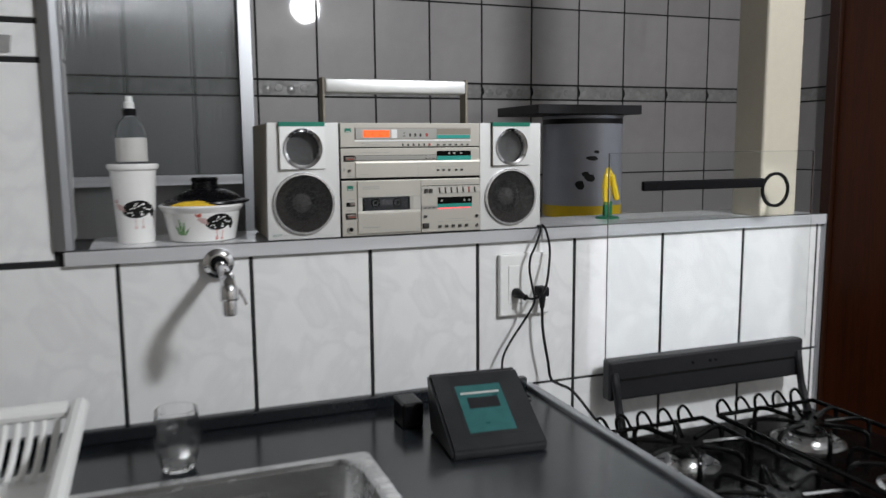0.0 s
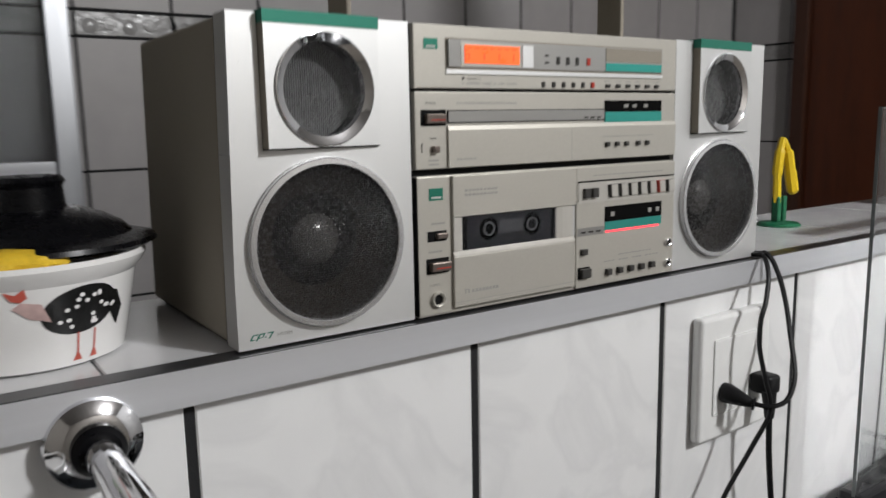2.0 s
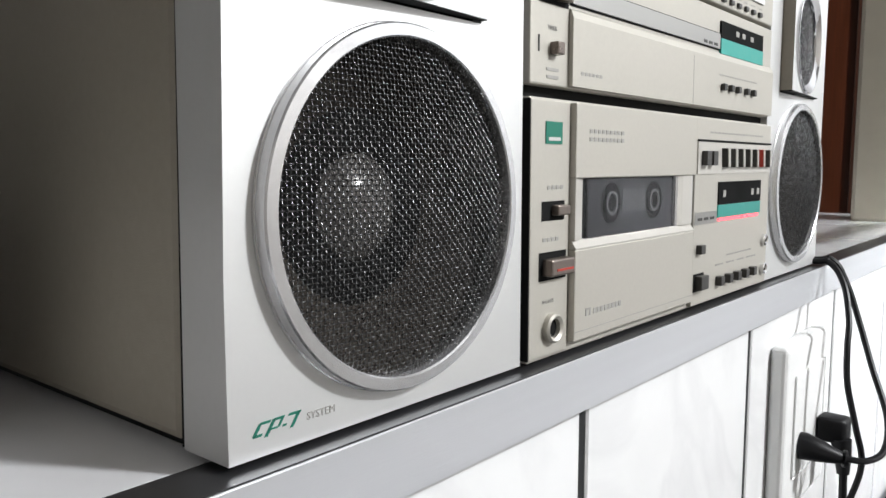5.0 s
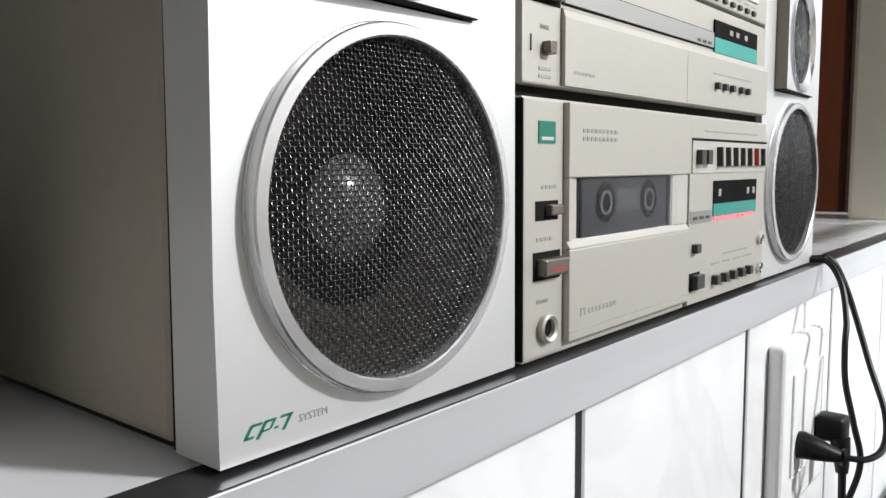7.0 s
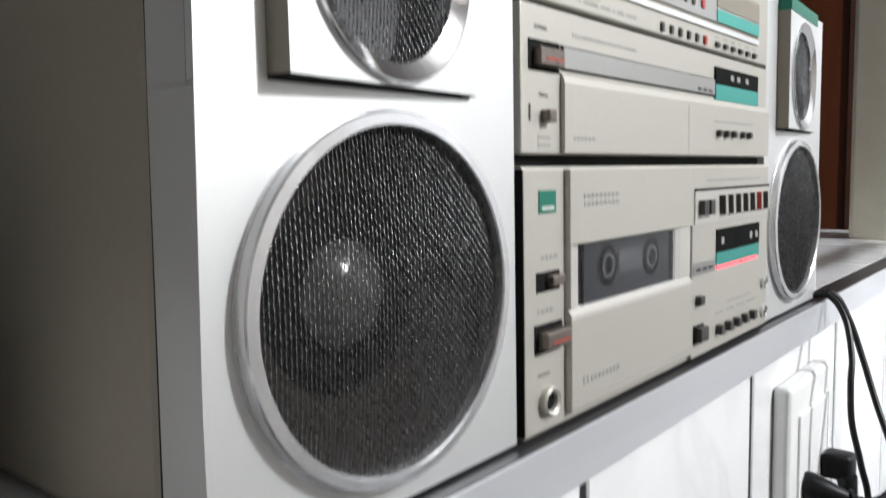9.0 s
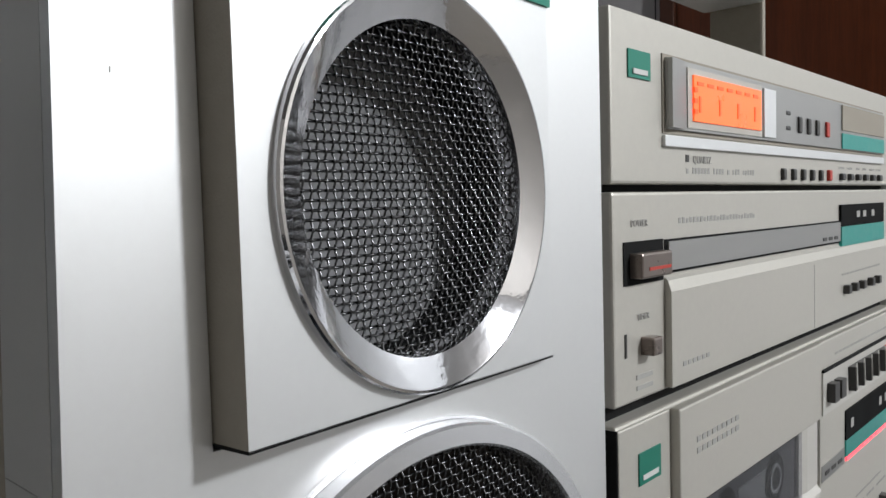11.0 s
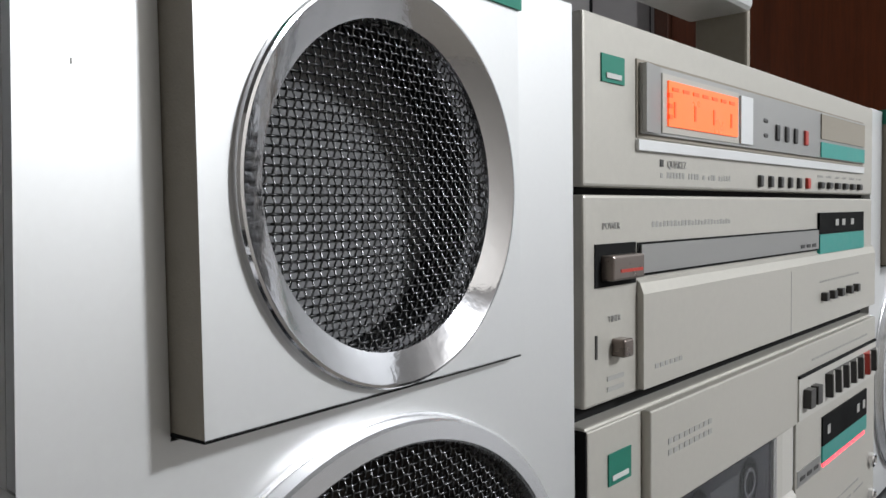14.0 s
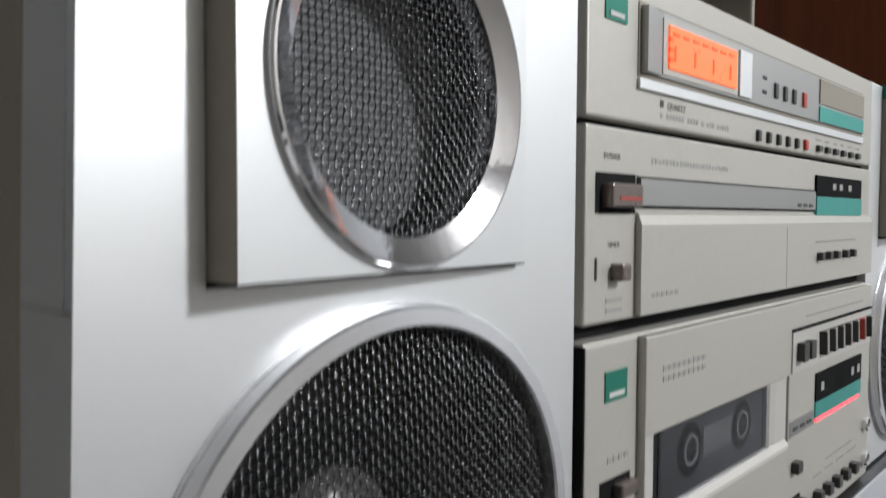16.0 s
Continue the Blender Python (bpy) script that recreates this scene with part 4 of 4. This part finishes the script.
    part("pump_cap", lathe([(0.0085, 0.228), (0.0088, 0.238), (0.0062, 0.240), (0.0060, 0.249), (0.0001, 0.250)], (c[0], c[1], 1.207), "z", 24), WHITEP, b, smooth=True)


def wet_cloth_stand():
    # little yellow clothes-shaped scrubber on a green stand
    c = (0.636, 0.122)
    b = thing("sponge_stand", (c[0], c[1], 1.2), "green plastic stand with a yellow gripper on the sill", "sponge stand")
    part("base", lathe([(0.0001, 0.0005), (0.026, 0.0005), (0.027, 0.003), (0.024, 0.006), (0.010, 0.008), (0.0001, 0.008)], (c[0], c[1], 1.2), "z", 32), GREENP, b, smooth=True)
    for dx in (-0.0065, 0.0055):
        part("stem", bx(c[0] + dx - 0.004, c[0] + dx + 0.004, c[1] - 0.005, c[1] + 0.005, 1.207, 1.240, 0.0015), GREENP, b)
    part("arm", tube(curve([(c[0] - 0.006, c[1], 1.232), (c[0] - 0.008, c[1], 1.27), (c[0] - 0.004, c[1], 1.300), (c[0] + 0.001, c[1], 1.314)]), [0.0052] * 8 + [0.0066] * 8 + [0.0050] * 8 + [0.0035], 8), YELLOWP, b, "yellow plastic arm", True)
    part("arm", tube(curve([(c[0] + 0.001, c[1], 1.312), (c[0] + 0.009, c[1] - 0.002, 1.296), (c[0] + 0.014, c[1] - 0.004, 1.27), (c[0] + 0.021, c[1] - 0.005, 1.242)]), [0.0046] * 8 + [0.0068] * 8 + [0.0076] * 8 + [0.0045], 8), YELLOWP, b, "yellow plastic arm", True)


def paint_can():
    c = (1.165, 1.12)
    b = thing("paint_can", (c[0], c[1], 1.1), "large blue-grey tin with yellow bands on the bench", "can")
    r = 0.142
    part("body", lathe([(0.0001, 0.0005), (r, 0.0005), (r + 0.003, 0.004), (r, 0.008), (r, 0.357), (r + 0.004, 0.361), (r + 0.004, 0.367), (r - 0.004, 0.368), (0.0001, 0.363)], (c[0], c[1], 1.1), "z", 64), CANM, b, smooth=True)
    for z0, z1 in ((0.010, 0.052),):
        part("band", lathe([(r + 0.0006, z0), (r + 0.0006, z1), (r + 0.0002, z1), (r + 0.0002, z0)], (c[0], c[1], 1.1), "z", 64, close=True), YELLOWP, b, "yellow printed band", True)
    part("collar", lathe([(r + 0.0012, 0.338), (r + 0.0012, 0.356), (r + 0.0002, 0.356), (r + 0.0002, 0.338)], (c[0], c[1], 1.1), "z", 64, close=True), SHIELD, b, "dark ring round the top of the tin", True)
    for a0, z0, aw, h in ((-123, 1.225, 6, 0.020), (-115, 1.262, 5, 0.013), (-109, 1.250, 7, 0.016), (-106, 1.318, 8, 0.010), (-100, 1.340, 4, 0.007)):
        q = [(a0 + a * (1 + 0.3 * math.sin(5 * n)), z0 + z * (1 + 0.25 * math.cos(7 * n))) for n, (a, z) in enumerate(ellipse(0, 0, aw, h, 18))]
        part("mark", wrapped(q, c, lambda z: r), SHIELD, b, "dark printed mark")
    x0, x1, y0, y1 = 0.905, 1.300, 0.965, 1.275
    t = thing("tray", (c[0], c[1], 1.468), "dark flat tray lying across the top of the tin", "tray")
    part("base", bx(x0, x1, y0, y1, 1.4685, 1.477, 0.003), SHIELD, t)
    for a in ((x0 - 0.006, x0 - 0.0005, y0, y1), (x1 + 0.0005, x1 + 0.006, y0, y1), (x0 - 0.005, x1 + 0.005, y0 - 0.007, y0 - 0.001), (x0 - 0.005, x1 + 0.005, y1 + 0.001, y1 + 0.007)):
        part("rim", bx(*a, 1.4688, 1.500, 0.002), SHIELD, t)


bowl(), bowl_content(), cup(), bottle(), wet_cloth_stand(), paint_can()


# ---------- tap, outlet, cords ----------
def tap():
    x, z = -0.2185, 1.1705
    t = thing("tap", (x, 0, z), "chrome wall tap with round flange below the sill", "tap")
    part("flange", lathe([(0.0001, -0.003), (0.0245, -0.003), (0.0265, -0.006), (0.0255, -0.010), (0.019, -0.015), (0.015, -0.016)], (x, 0.0, z), "y", 40), CHROME, t, smooth=True)
    part("sleeve", lathe([(0.0145, -0.013), (0.0145, -0.021), (0.0115, -0.024), (0.0001, -0.024)], (x, 0.0, z), "y", 32), BLACKP, t, "black rubber sleeve", True)
    part("pipe", tube(curve([(x, -0.020, z), (x + 0.001, -0.072, z - 0.002), (x + 0.002, -0.132, z - 0.006), (x + 0.002, -0.153, z - 0.020), (x + 0.002, -0.158, z - 0.038)]), [0.0095] * 8 + [0.0100] * 8 + [0.0125] * 8 + [0.0145] * 8 + [0.0135], 16), CHROME, t, smooth=True)
    part("nozzle", lathe([(0.0105, 0.0), (0.0118, -0.004), (0.0118, -0.022), (0.0100, -0.024), (0.0001, -0.023)], (x + 0.002, -0.158, z - 0.036), "z", 24), CHROME, t, smooth=True)
    part("handle", tube(curve([(x + 0.010, -0.148, z - 0.018), (x + 0.021, -0.151, z - 0.029), (x + 0.028, -0.153, z - 0.046)]), [0.0035] * 8 + [0.0030] * 8 + [0.0036], 10), CHROME, t, smooth=True)


tap()
ol = thing("wall_outlet", (0.361, 0, 1.095), "white wall outlet plate on the tiles with two plugs", "outlet")
part("cover", bx(0.3095, 0.4195, -0.0095, 0.003, 1.0305, 1.1545, 0.004, 3), WHITEP, ol)
part("insert", bx(0.328, 0.404, -0.0108, -0.009, 1.056, 1.132, 0.002), WHITEP, ol)




def round_plug():
    p = thing("plug", (0.345, -0.011, 1.077), "black round plug with its cord looping up to the sill", "plug", "plugs in the outlet")
    part("body", tube([(0.344, -0.0105, 1.0775), (0.3445, -0.0140, 1.0775), (0.3465, -0.024, 1.0755), (0.349, -0.033, 1.0735), (0.3505, -0.038, 1.0725)], [0.0098, 0.0100, 0.0080, 0.0056, 0.0042], 18), CORD, p, smooth=True)
    part("collar", tube([(0.3507, -0.0382, 1.0725), (0.3515, -0.0400, 1.0722)], 0.0062, 16), CORD, p, smooth=True)
    part("cord", tube(curve([(0.3515, -0.039, 1.0722), (0.359, -0.052, 1.0715), (0.372, -0.060, 1.078), (0.386, -0.058, 1.098), (0.399, -0.044, 1.130), (0.407, -0.032, 1.162), (0.407, -0.022, 1.190), (0.403, -0.011, 1.2078), (0.400, 0.014, 1.2068), (0.398, 0.20, 1.2066)], 10), 0.0024, 8), CORD, p, "black power cord", True)


def block_plug():
    p = thing("plug", (0.393, -0.011, 1.080), "black angled plug with its cord hanging to the counter", "plug", "plugs in the outlet")
    b = bx(0.3835, 0.4030, -0.031, -0.0108, 1.0700, 1.0895, 0.0035, 3)
    for v in b.verts:
        v.co.x += (-0.0108 - v.co.y) * 0.30
        v.co.z -= (-0.0108 - v.co.y) * 0.10
    part("body", b, CORD, p, smooth=True)
    part("sleeve", tube([(0.394, -0.027, 1.072), (0.393, -0.029, 1.060), (0.392, -0.030, 1.046)], [0.0076, 0.0062, 0.0046], 14), CORD, p, smooth=True)
    part("cord", tube(curve([(0.392, -0.030, 1.047), (0.393, -0.031, 1.010), (0.398, -0.031, 0.975), (0.406, -0.030, 0.938), (0.413, -0.031, 0.900), (0.428, -0.038, 0.889), (0.455, -0.050, 0.872), (0.490, -0.09, 0.815), (0.512, -0.16, 0.7715)], 10), 0.0030, 8), CORD, p, "black power cord", True)


round_plug(), block_plug()
ca = thing("power_cord", (0.37, -0.03, 1.0), "thin black cord hanging over the sill past the plugs", "cord")
part("cord", tube(curve([(0.392, 0.20, 1.2062), (0.396, 0.012, 1.2062), (0.398, -0.010, 1.2065), (0.388, -0.024, 1.192), (0.374, -0.032, 1.168), (0.364, -0.034, 1.150), (0.361, -0.036, 1.124), (0.364, -0.042, 1.094), (0.366, -0.047, 1.064), (0.350, -0.040, 1.030), (0.324, -0.032, 0.988), (0.308, -0.030, 0.957), (0.305, -0.032, 0.932), (0.314, -0.036, 0.908), (0.330, -0.050, 0.890), (0.345, -0.075, 0.8835)], 10), 0.0023, 8), CORD, ca, smooth=True)

# ---------- counter with sink, and what stands on it ----------
CT = 0.880
ct = thing("counter", (-0.4, -0.3, 0), "dark stone counter with a steel sink and raised rim", "counter")
SX0, SX1, SY0, SY1 = -0.46, -0.030, -0.55, -0.225
for a in ((-1.5, SX0, -0.60, -0.001), (SX1, 0.366, -0.60, -0.001), (SX0, SX1, SY1, -0.001), (SX0, SX1, -0.60, SY0)):
    part("worktop", bx(a[0], a[1], a[2], a[3], CT - 0.035, CT), GRANITE, ct)
part("upstand", bx(-1.5, 0.366, -0.020, -0.0015, CT + 0.0005, 0.905, 0.003), GRANITE, ct)
part("rim", bx(0.3665, 0.384, -0.60, -0.0015, CT - 0.035, CT + 0.010, 0.005, 3), ALU_V, ct, "pale raised steel rim")
def rounded(x0, x1, y0, y1, r, n=6):
    out = []
    for cx, cy, a in ((x1 - r, y1 - r, 0), (x0 + r, y1 - r, 90), (x0 + r, y0 + r, 180), (x1 - r, y0 + r, 270)):
        out += [(cx + r * math.cos(math.radians(a + 90 * k / n)), cy + r * math.sin(math.radians(a + 90 * k / n))) for k in range(n + 1)]
    return out


bm = bmesh.new()
loops = []
for off, dz, r in ((-0.014, 0.0004, 0.012), (-0.012, 0.0026, 0.014), (0.006, 0.0028, 0.035), (0.012, -0.003, 0.045), (0.022, -0.120, 0.05), (0.040, -0.145, 0.06), (0.13, -0.150, 0.02)):
    loops.append([bm.verts.new((x, y, CT + dz)) for x, y in rounded(SX0 + off, SX1 - off, SY0 + off, SY1 - off, r)])
for lo, hi in zip(loops, loops[1:]):
    for i in range(len(lo)):
        j = (i + 1) % len(lo)
        bm.faces.new((lo[i], lo[j], hi[j], hi[i]))
bm.faces.new(loops[-1])
part("sink", bm, STEEL, ct, "stainless steel sink bowl", True)
part("base_cabinet", bx(-1.5, 0.40, -0.56, -0.003, 0.0, CT - 0.17), WHITEP, ct, "plain white cabinet below")


def device():
    # black wedge-shaped box leaning on the counter, with a teal label
    d = thing("desk_device", (0.18, -0.2, CT), "black wedge-shaped device with teal label on the counter", "device")
    T = Matrix.Translation((0.180, -0.245, CT)) @ Matrix.Rotation(math.radians(-5), 4, "Z")
    bm = prism([(-0.062, 0.0), (-0.062, 0.014), (0.085, 0.096), (0.098, 0.094), (0.075, 0.0)], "x", -0.080, 0.080)
    bmesh.ops.bevel(bm, geom=list(bm.edges), offset=0.004, segments=2, affect="EDGES")
    bm.transform(T)
    part("body", bm, DEVICE, d)
    slope = math.atan2(0.082, 0.147)
    R = T @ Matrix.Translation((0, -0.062, 0.014)) @ Matrix.Rotation(slope, 4, "X")

    def face(nm, x0, x1, v0, v1, h, mt, label=""):
        b2 = bx(x0, x1, v0, v1, -0.0005, h)
        b2.transform(R)
        part(nm, b2, mt, d, label)

    face("label_frame", -0.048, 0.044, 0.028, 0.142, 0.0006, DEVICE)
    face("teal_label", -0.042, 0.038, 0.034, 0.136, 0.0010, SCREEN, "teal printed label with darker boxes")
    face("label_box", -0.028, 0.026, 0.084, 0.108, 0.0013, SHIELD)
    face("label_box", -0.036, 0.032, 0.116, 0.120, 0.0013, CASSL)
    part("side_box", bx(0.066, 0.104, -0.14, -0.08, CT + 0.0003, CT + 0.045, 0.004), BLACKP, d, "small black box beside it")


def tumbler():
    x, y = -0.303, -0.165
    b = thing("glass_tumbler", (x, y, CT), "small clear glass tumbler on the counter", "glass")
    part("body", lathe([(0.0001, 0.0008), (0.023, 0.0008), (0.025, 0.004), (0.031, 0.025), (0.0345, 0.052), (0.0330, 0.078), (0.0310, 0.095), (0.0295, 0.095), (0.0312, 0.077), (0.0326, 0.052), (0.029, 0.026), (0.0232, 0.010), (0.0001, 0.009)], (x, y, CT), "z", 12), CLEAR, b)


def dish_rack():
    x1 = -0.425
    b = thing("dish_rack", (-0.62, -0.3, CT), "white plastic dish rack with slatted sides", "dish rack")
    for y0 in (-0.52, -0.112):
        part("top_bar", tube([(x1 - 0.36, y0, 0.977), (x1 - 0.03, y0, 0.977)], 0.013, 10), WHITEP, b, smooth=True)
    for xx in (x1 - 0.015, x1 - 0.37):
        part("top_bar", tube([(xx, -0.53, 0.977), (xx, -0.10, 0.977)], 0.013, 10), WHITEP, b, smooth=True)
    part("tray", bx(x1 - 0.36, x1 - 0.03, -0.50, -0.13, CT + 0.0005, CT + 0.012, 0.004), WHITEP, b)
    for i in range(18):
        xx = x1 - 0.045 - i * 0.0175
        part("slat", tube(curve([(xx, -0.112, 0.974), (xx - 0.002, -0.120, 0.95), (xx - 0.010, -0.140, 0.91), (xx - 0.014, -0.17, 0.895)], 5), 0.0052, 8), WHITEP, b, smooth=True)
    for i in range(20):
        yy = -0.135 - i * 0.019
        part("slat", tube([(x1 - 0.018, yy, 0.972), (x1 - 0.035, yy, 0.892)], 0.0052, 8), WHITEP, b, smooth=True)


device(), tumbler(), dish_rack()


# ---------- stove ----------
def stove():
    x0, x1, y0, y1, zt = 0.480, 1.060, -0.60, -0.070, 0.768
    s = thing("gas_stove", ((x0 + x1) / 2, -0.3, 0), "black gas stove with open glass lid against the tiled wall", "stove")
    part("body", bx(x0, x1, y0, y1, 0.0, zt - 0.012, 0.006), WHITEP, s, "white enamel body")
    part("hob", bx(x0 - 0.004, x1 + 0.004, y0 - 0.006, y1 + 0.002, zt - 0.0115, zt, 0.005), ENAMEL, s, "black enamel hob")
    # hinge shield behind the hob
    part("back_shield", bx(0.535, 1.045, -0.056, -0.026, 0.842, 0.928, 0.006), SHIELD, s, "dark grey hinge shield")
    part("shield_slot", bx(0.560, 1.020, -0.0575, -0.055, 0.884, 0.889), GAP, s)
    for xx in (0.548, 1.030):
        part("hinge", tube(curve([(xx, -0.052, 0.90), (xx, -0.060, 0.87), (xx + 0.004, -0.068, 0.82), (xx + 0.004, -0.088, zt + 0.001)]), [0.009] * 8 + [0.008] * 8 + [0.009] * 8 + [0.011], 10), SHIELD, s, smooth=True)
    for i, xx in enumerate((0.74, 0.785, 0.80)):
        part("screw", lathe([(0.0035, -0.0565), (0.0035, -0.0580), (0.0001, -0.0585)], (xx, 0, 0.905), "y", 12), BLACKP, s)
    lid = part("glass_lid", bx(0.527, 1.052, -0.0525, -0.0490, 0.929, 1.349, 0.002), PANE, s, "raised clear glass lid")
    lid.visible_shadow = False
    part("lid_edge", bx(0.5264, 0.5268, -0.0526, -0.0488, 0.929, 1.349), GLASSEDGE, lid, "polished glass edge")
    part("lid_handle", bx(0.600, 0.905, -0.0640, -0.0532, 1.2725, 1.2925, 0.003), BLACKP, lid, "long black lid handle")
    part("lid_ring", lathe([(0.038, -0.0535), (0.038, -0.0575), (0.0315, -0.0575), (0.0315, -0.0535)], (0.942, 0, 1.266), "y", 40, close=True), BLACKP, lid, "black ring at the end of the handle", True)
    for bx_, by, r in ((0.60, -0.22, 0.036), (0.90, -0.22, 0.045), (0.60, -0.46, 0.045), (0.90, -0.46, 0.036)):
        bn = part("burner", lathe([(r + 0.026, 0.0), (r + 0.018, 0.004), (r + 0.004, 0.001), (r, 0.004), (r, 0.016), (r - 0.006, 0.020), (0.0001, 0.021)], (bx_, by, zt + 0.0002), "z", 40), STEEL, s, "polished burner", True)
        part("burner_cap", lathe([(r - 0.004, 0.0205), (r - 0.002, 0.024), (r - 0.006, 0.028), (0.0001, 0.029)], (bx_, by, zt), "z", 32), ENAMEL, bn, smooth=True)
    for cx in (0.60, 0.90):
        g = part("pan_grate", tube([(cx - 0.13, -0.105, zt + 0.032), (cx + 0.13, -0.105, zt + 0.032), (cx + 0.13, -0.57, zt + 0.032), (cx - 0.13, -0.57, zt + 0.032), (cx - 0.13, -0.105, zt + 0.032)], 0.0050, 8), ENAMEL, s, "black wire pan grate")
        for lx in (cx - 0.12, cx - 0.07, cx - 0.02, cx + 0.03, cx + 0.08):
            part("wire_loop", tube(curve([(lx, -0.092, zt + 0.032), (lx, -0.090, zt + 0.050), (lx + 0.010, -0.090, zt + 0.058), (lx + 0.022, -0.090, zt + 0.050), (lx + 0.026, -0.105, zt + 0.032)], 5), 0.0032, 8), ENAMEL, g, smooth=True)
        for by in (-0.22, -0.46):
            for k in range(8):
                a = math.pi / 8 + k * math.pi / 4
                c, q = math.cos(a), math.sin(a)
                part("prong", tube(curve([(cx + c * 0.125, by + q * 0.105, zt + 0.001), (cx + c * 0.125, by + q * 0.105, zt + 0.034), (cx + c * 0.10, by + q * 0.09, zt + 0.046), (cx + c * 0.03, by + q * 0.03, zt + 0.040)], 5), 0.0046, 8), ENAMEL, g, smooth=True)


stove()

# ---------- wall and sill tiles ----------
J0 = 0.0525                 # one upright joint of the kitchen wall
g2 = 0.0034                 # half a joint


def lay(wall, name, me, x, y, z, mt, turn=0.0):
    o = put(name, me, mt, wall)
    o.matrix_basis = pose(x, y, z, 0, 0, turn)
    return o


full = tile_mesh(S - 2 * g2, 0.293, bev=0.001)
for r, zc in enumerate((1.0315, 0.7335)):
    for k in range(-6, 6):
        x = J0 + (k + 0.5) * S - S
        if -1.9 < x - S / 2 and x + S / 2 < 1.14:
            lay(wall_divider, "tile", full, x, 0.003, zc, TILE_W)
for zc in (1.0315, 0.7335):
    lay(wall_divider, "tile", tile_mesh(0.0085, 0.293, bev=0.001), 1.1362, 0.003, zc, TILE_W)
# end of the wall
endt = tile_mesh(0.18, 0.294)
for zc in (1.0315, 0.7335, 0.4355, 0.1375):
    lay(wall_divider, "tile", endt, 1.1505 - 0.008, 0.105, zc, TILE_W, 90)
# left wall above the sill: tile, border, tile
wide = tile_mesh(0.29, 0.312, bev=0.002)
bord = tile_mesh(0.29, 0.052, bev=0.002)
for k in range(4):
    x = -0.4705 - 0.145 - k * 0.294
    for zc, me, nm in ((1.344, wide, "tile"), (1.5335, bord, "border_tile"), (1.723, wide, "tile"), (2.039, wide, "tile"), (2.355, wide, "tile")):
        t = lay(wall_left, nm, me, x, 0.003, zc, TILE_W)
    for i, (dx, w, h) in enumerate(((-0.10, 0.04, 0.022), (-0.045, 0.016, 0.034), (0.03, 0.05, 0.018), (0.09, 0.03, 0.026))):
        part("relief", prism([(x + dx - w / 2, 1.514), (x + dx + w / 2, 1.514), (x + dx + w * 0.62, 1.514 + h), (x + dx - w * 0.55, 1.514 + h)], "y", 0.0005, 0.004), BORDER_G, wall_left, "pale relief of kitchen ware")
# jamb
jt, jb = tile_mesh(0.186, 0.312), tile_mesh(0.186, 0.052)
for zc, me in ((1.362, jt), (1.549, jb), (1.736, jt), (2.052, jt), (2.368, jt)):
    lay(wall_left, "tile", me, -0.4585 + 0.008, 0.108, zc, TILE_W, 90)
# sill
st = tile_mesh(S - 0.0012, 0.1915, bev=0.001)
for k in range(-4, 3):
    o = put("tile", st, SILL, sill)
    o.matrix_basis = Matrix.Translation((0.44 + (k + 0.5) * S, 0.1085, 1.2018)) @ Matrix.Rotation(math.radians(-90), 4, "X")
o = put("tile", tile_mesh(0.048, 0.1915), SILL, sill)
o.matrix_basis = Matrix.Translation((1.1135, 0.1085, 1.2018)) @ Matrix.Rotation(math.radians(-90), 4, "X")

# utility room: grey tiles
gt = tile_mesh(S - 0.0064, 0.2945, bev=0.0012)
gb = tile_mesh(S - 0.0064, 0.0520, bev=0.0012)
rows = [(1.3955, gt), (1.0955, gt), (0.7955, gt), (1.575, gb), (1.755, gt), (2.055, gt), (2.355, gt)]
for k in range(-8, 9):
    x = 0.489 + (k + 0.5) * S
    for zc, me in rows:
        b = lay(wall_back, "border_tile" if me is gb else "tile", me, x, YB, zc, BORDER_G if me is gb else TILE_G)
    if -3 < k:
        for i, dx in enumerate((-0.075, -0.035, 0.01, 0.055)):
            bm = lathe([(0.0001, -0.0016), (0.013, -0.0014), (0.017 - 0.003 * (i % 2), 0.0)], (x + dx, YB, 1.569 + 0.006 * (i % 2)), "y", 10)
            part("relief", bm, BORDER_G, wall_back, smooth=True)
        part("relief", tube(curve([(x + S / 2 - 0.004, YB - 0.001, 1.599), (x + S / 2 + 0.006, YB - 0.001, 1.575), (x + S / 2 - 0.004, YB - 0.001, 1.551)], 5), 0.003, 6), GROUT, wall_back)
sg, sb = tile_mesh(0.235, 0.296, bev=0.002), tile_mesh(0.235, 0.0525, bev=0.002)
for zc, me in rows:
    lay(wall_right, "tile", sg if me is gt else sb, XR, 1.3435, zc, BORDER_G if me is gb else TILE_G, -90)
    lay(wall_right, "tile", tile_mesh(0.031, 0.296 if me is gt else 0.0525, bev=0.002), XR, 1.2075, zc, TILE_G, -90)
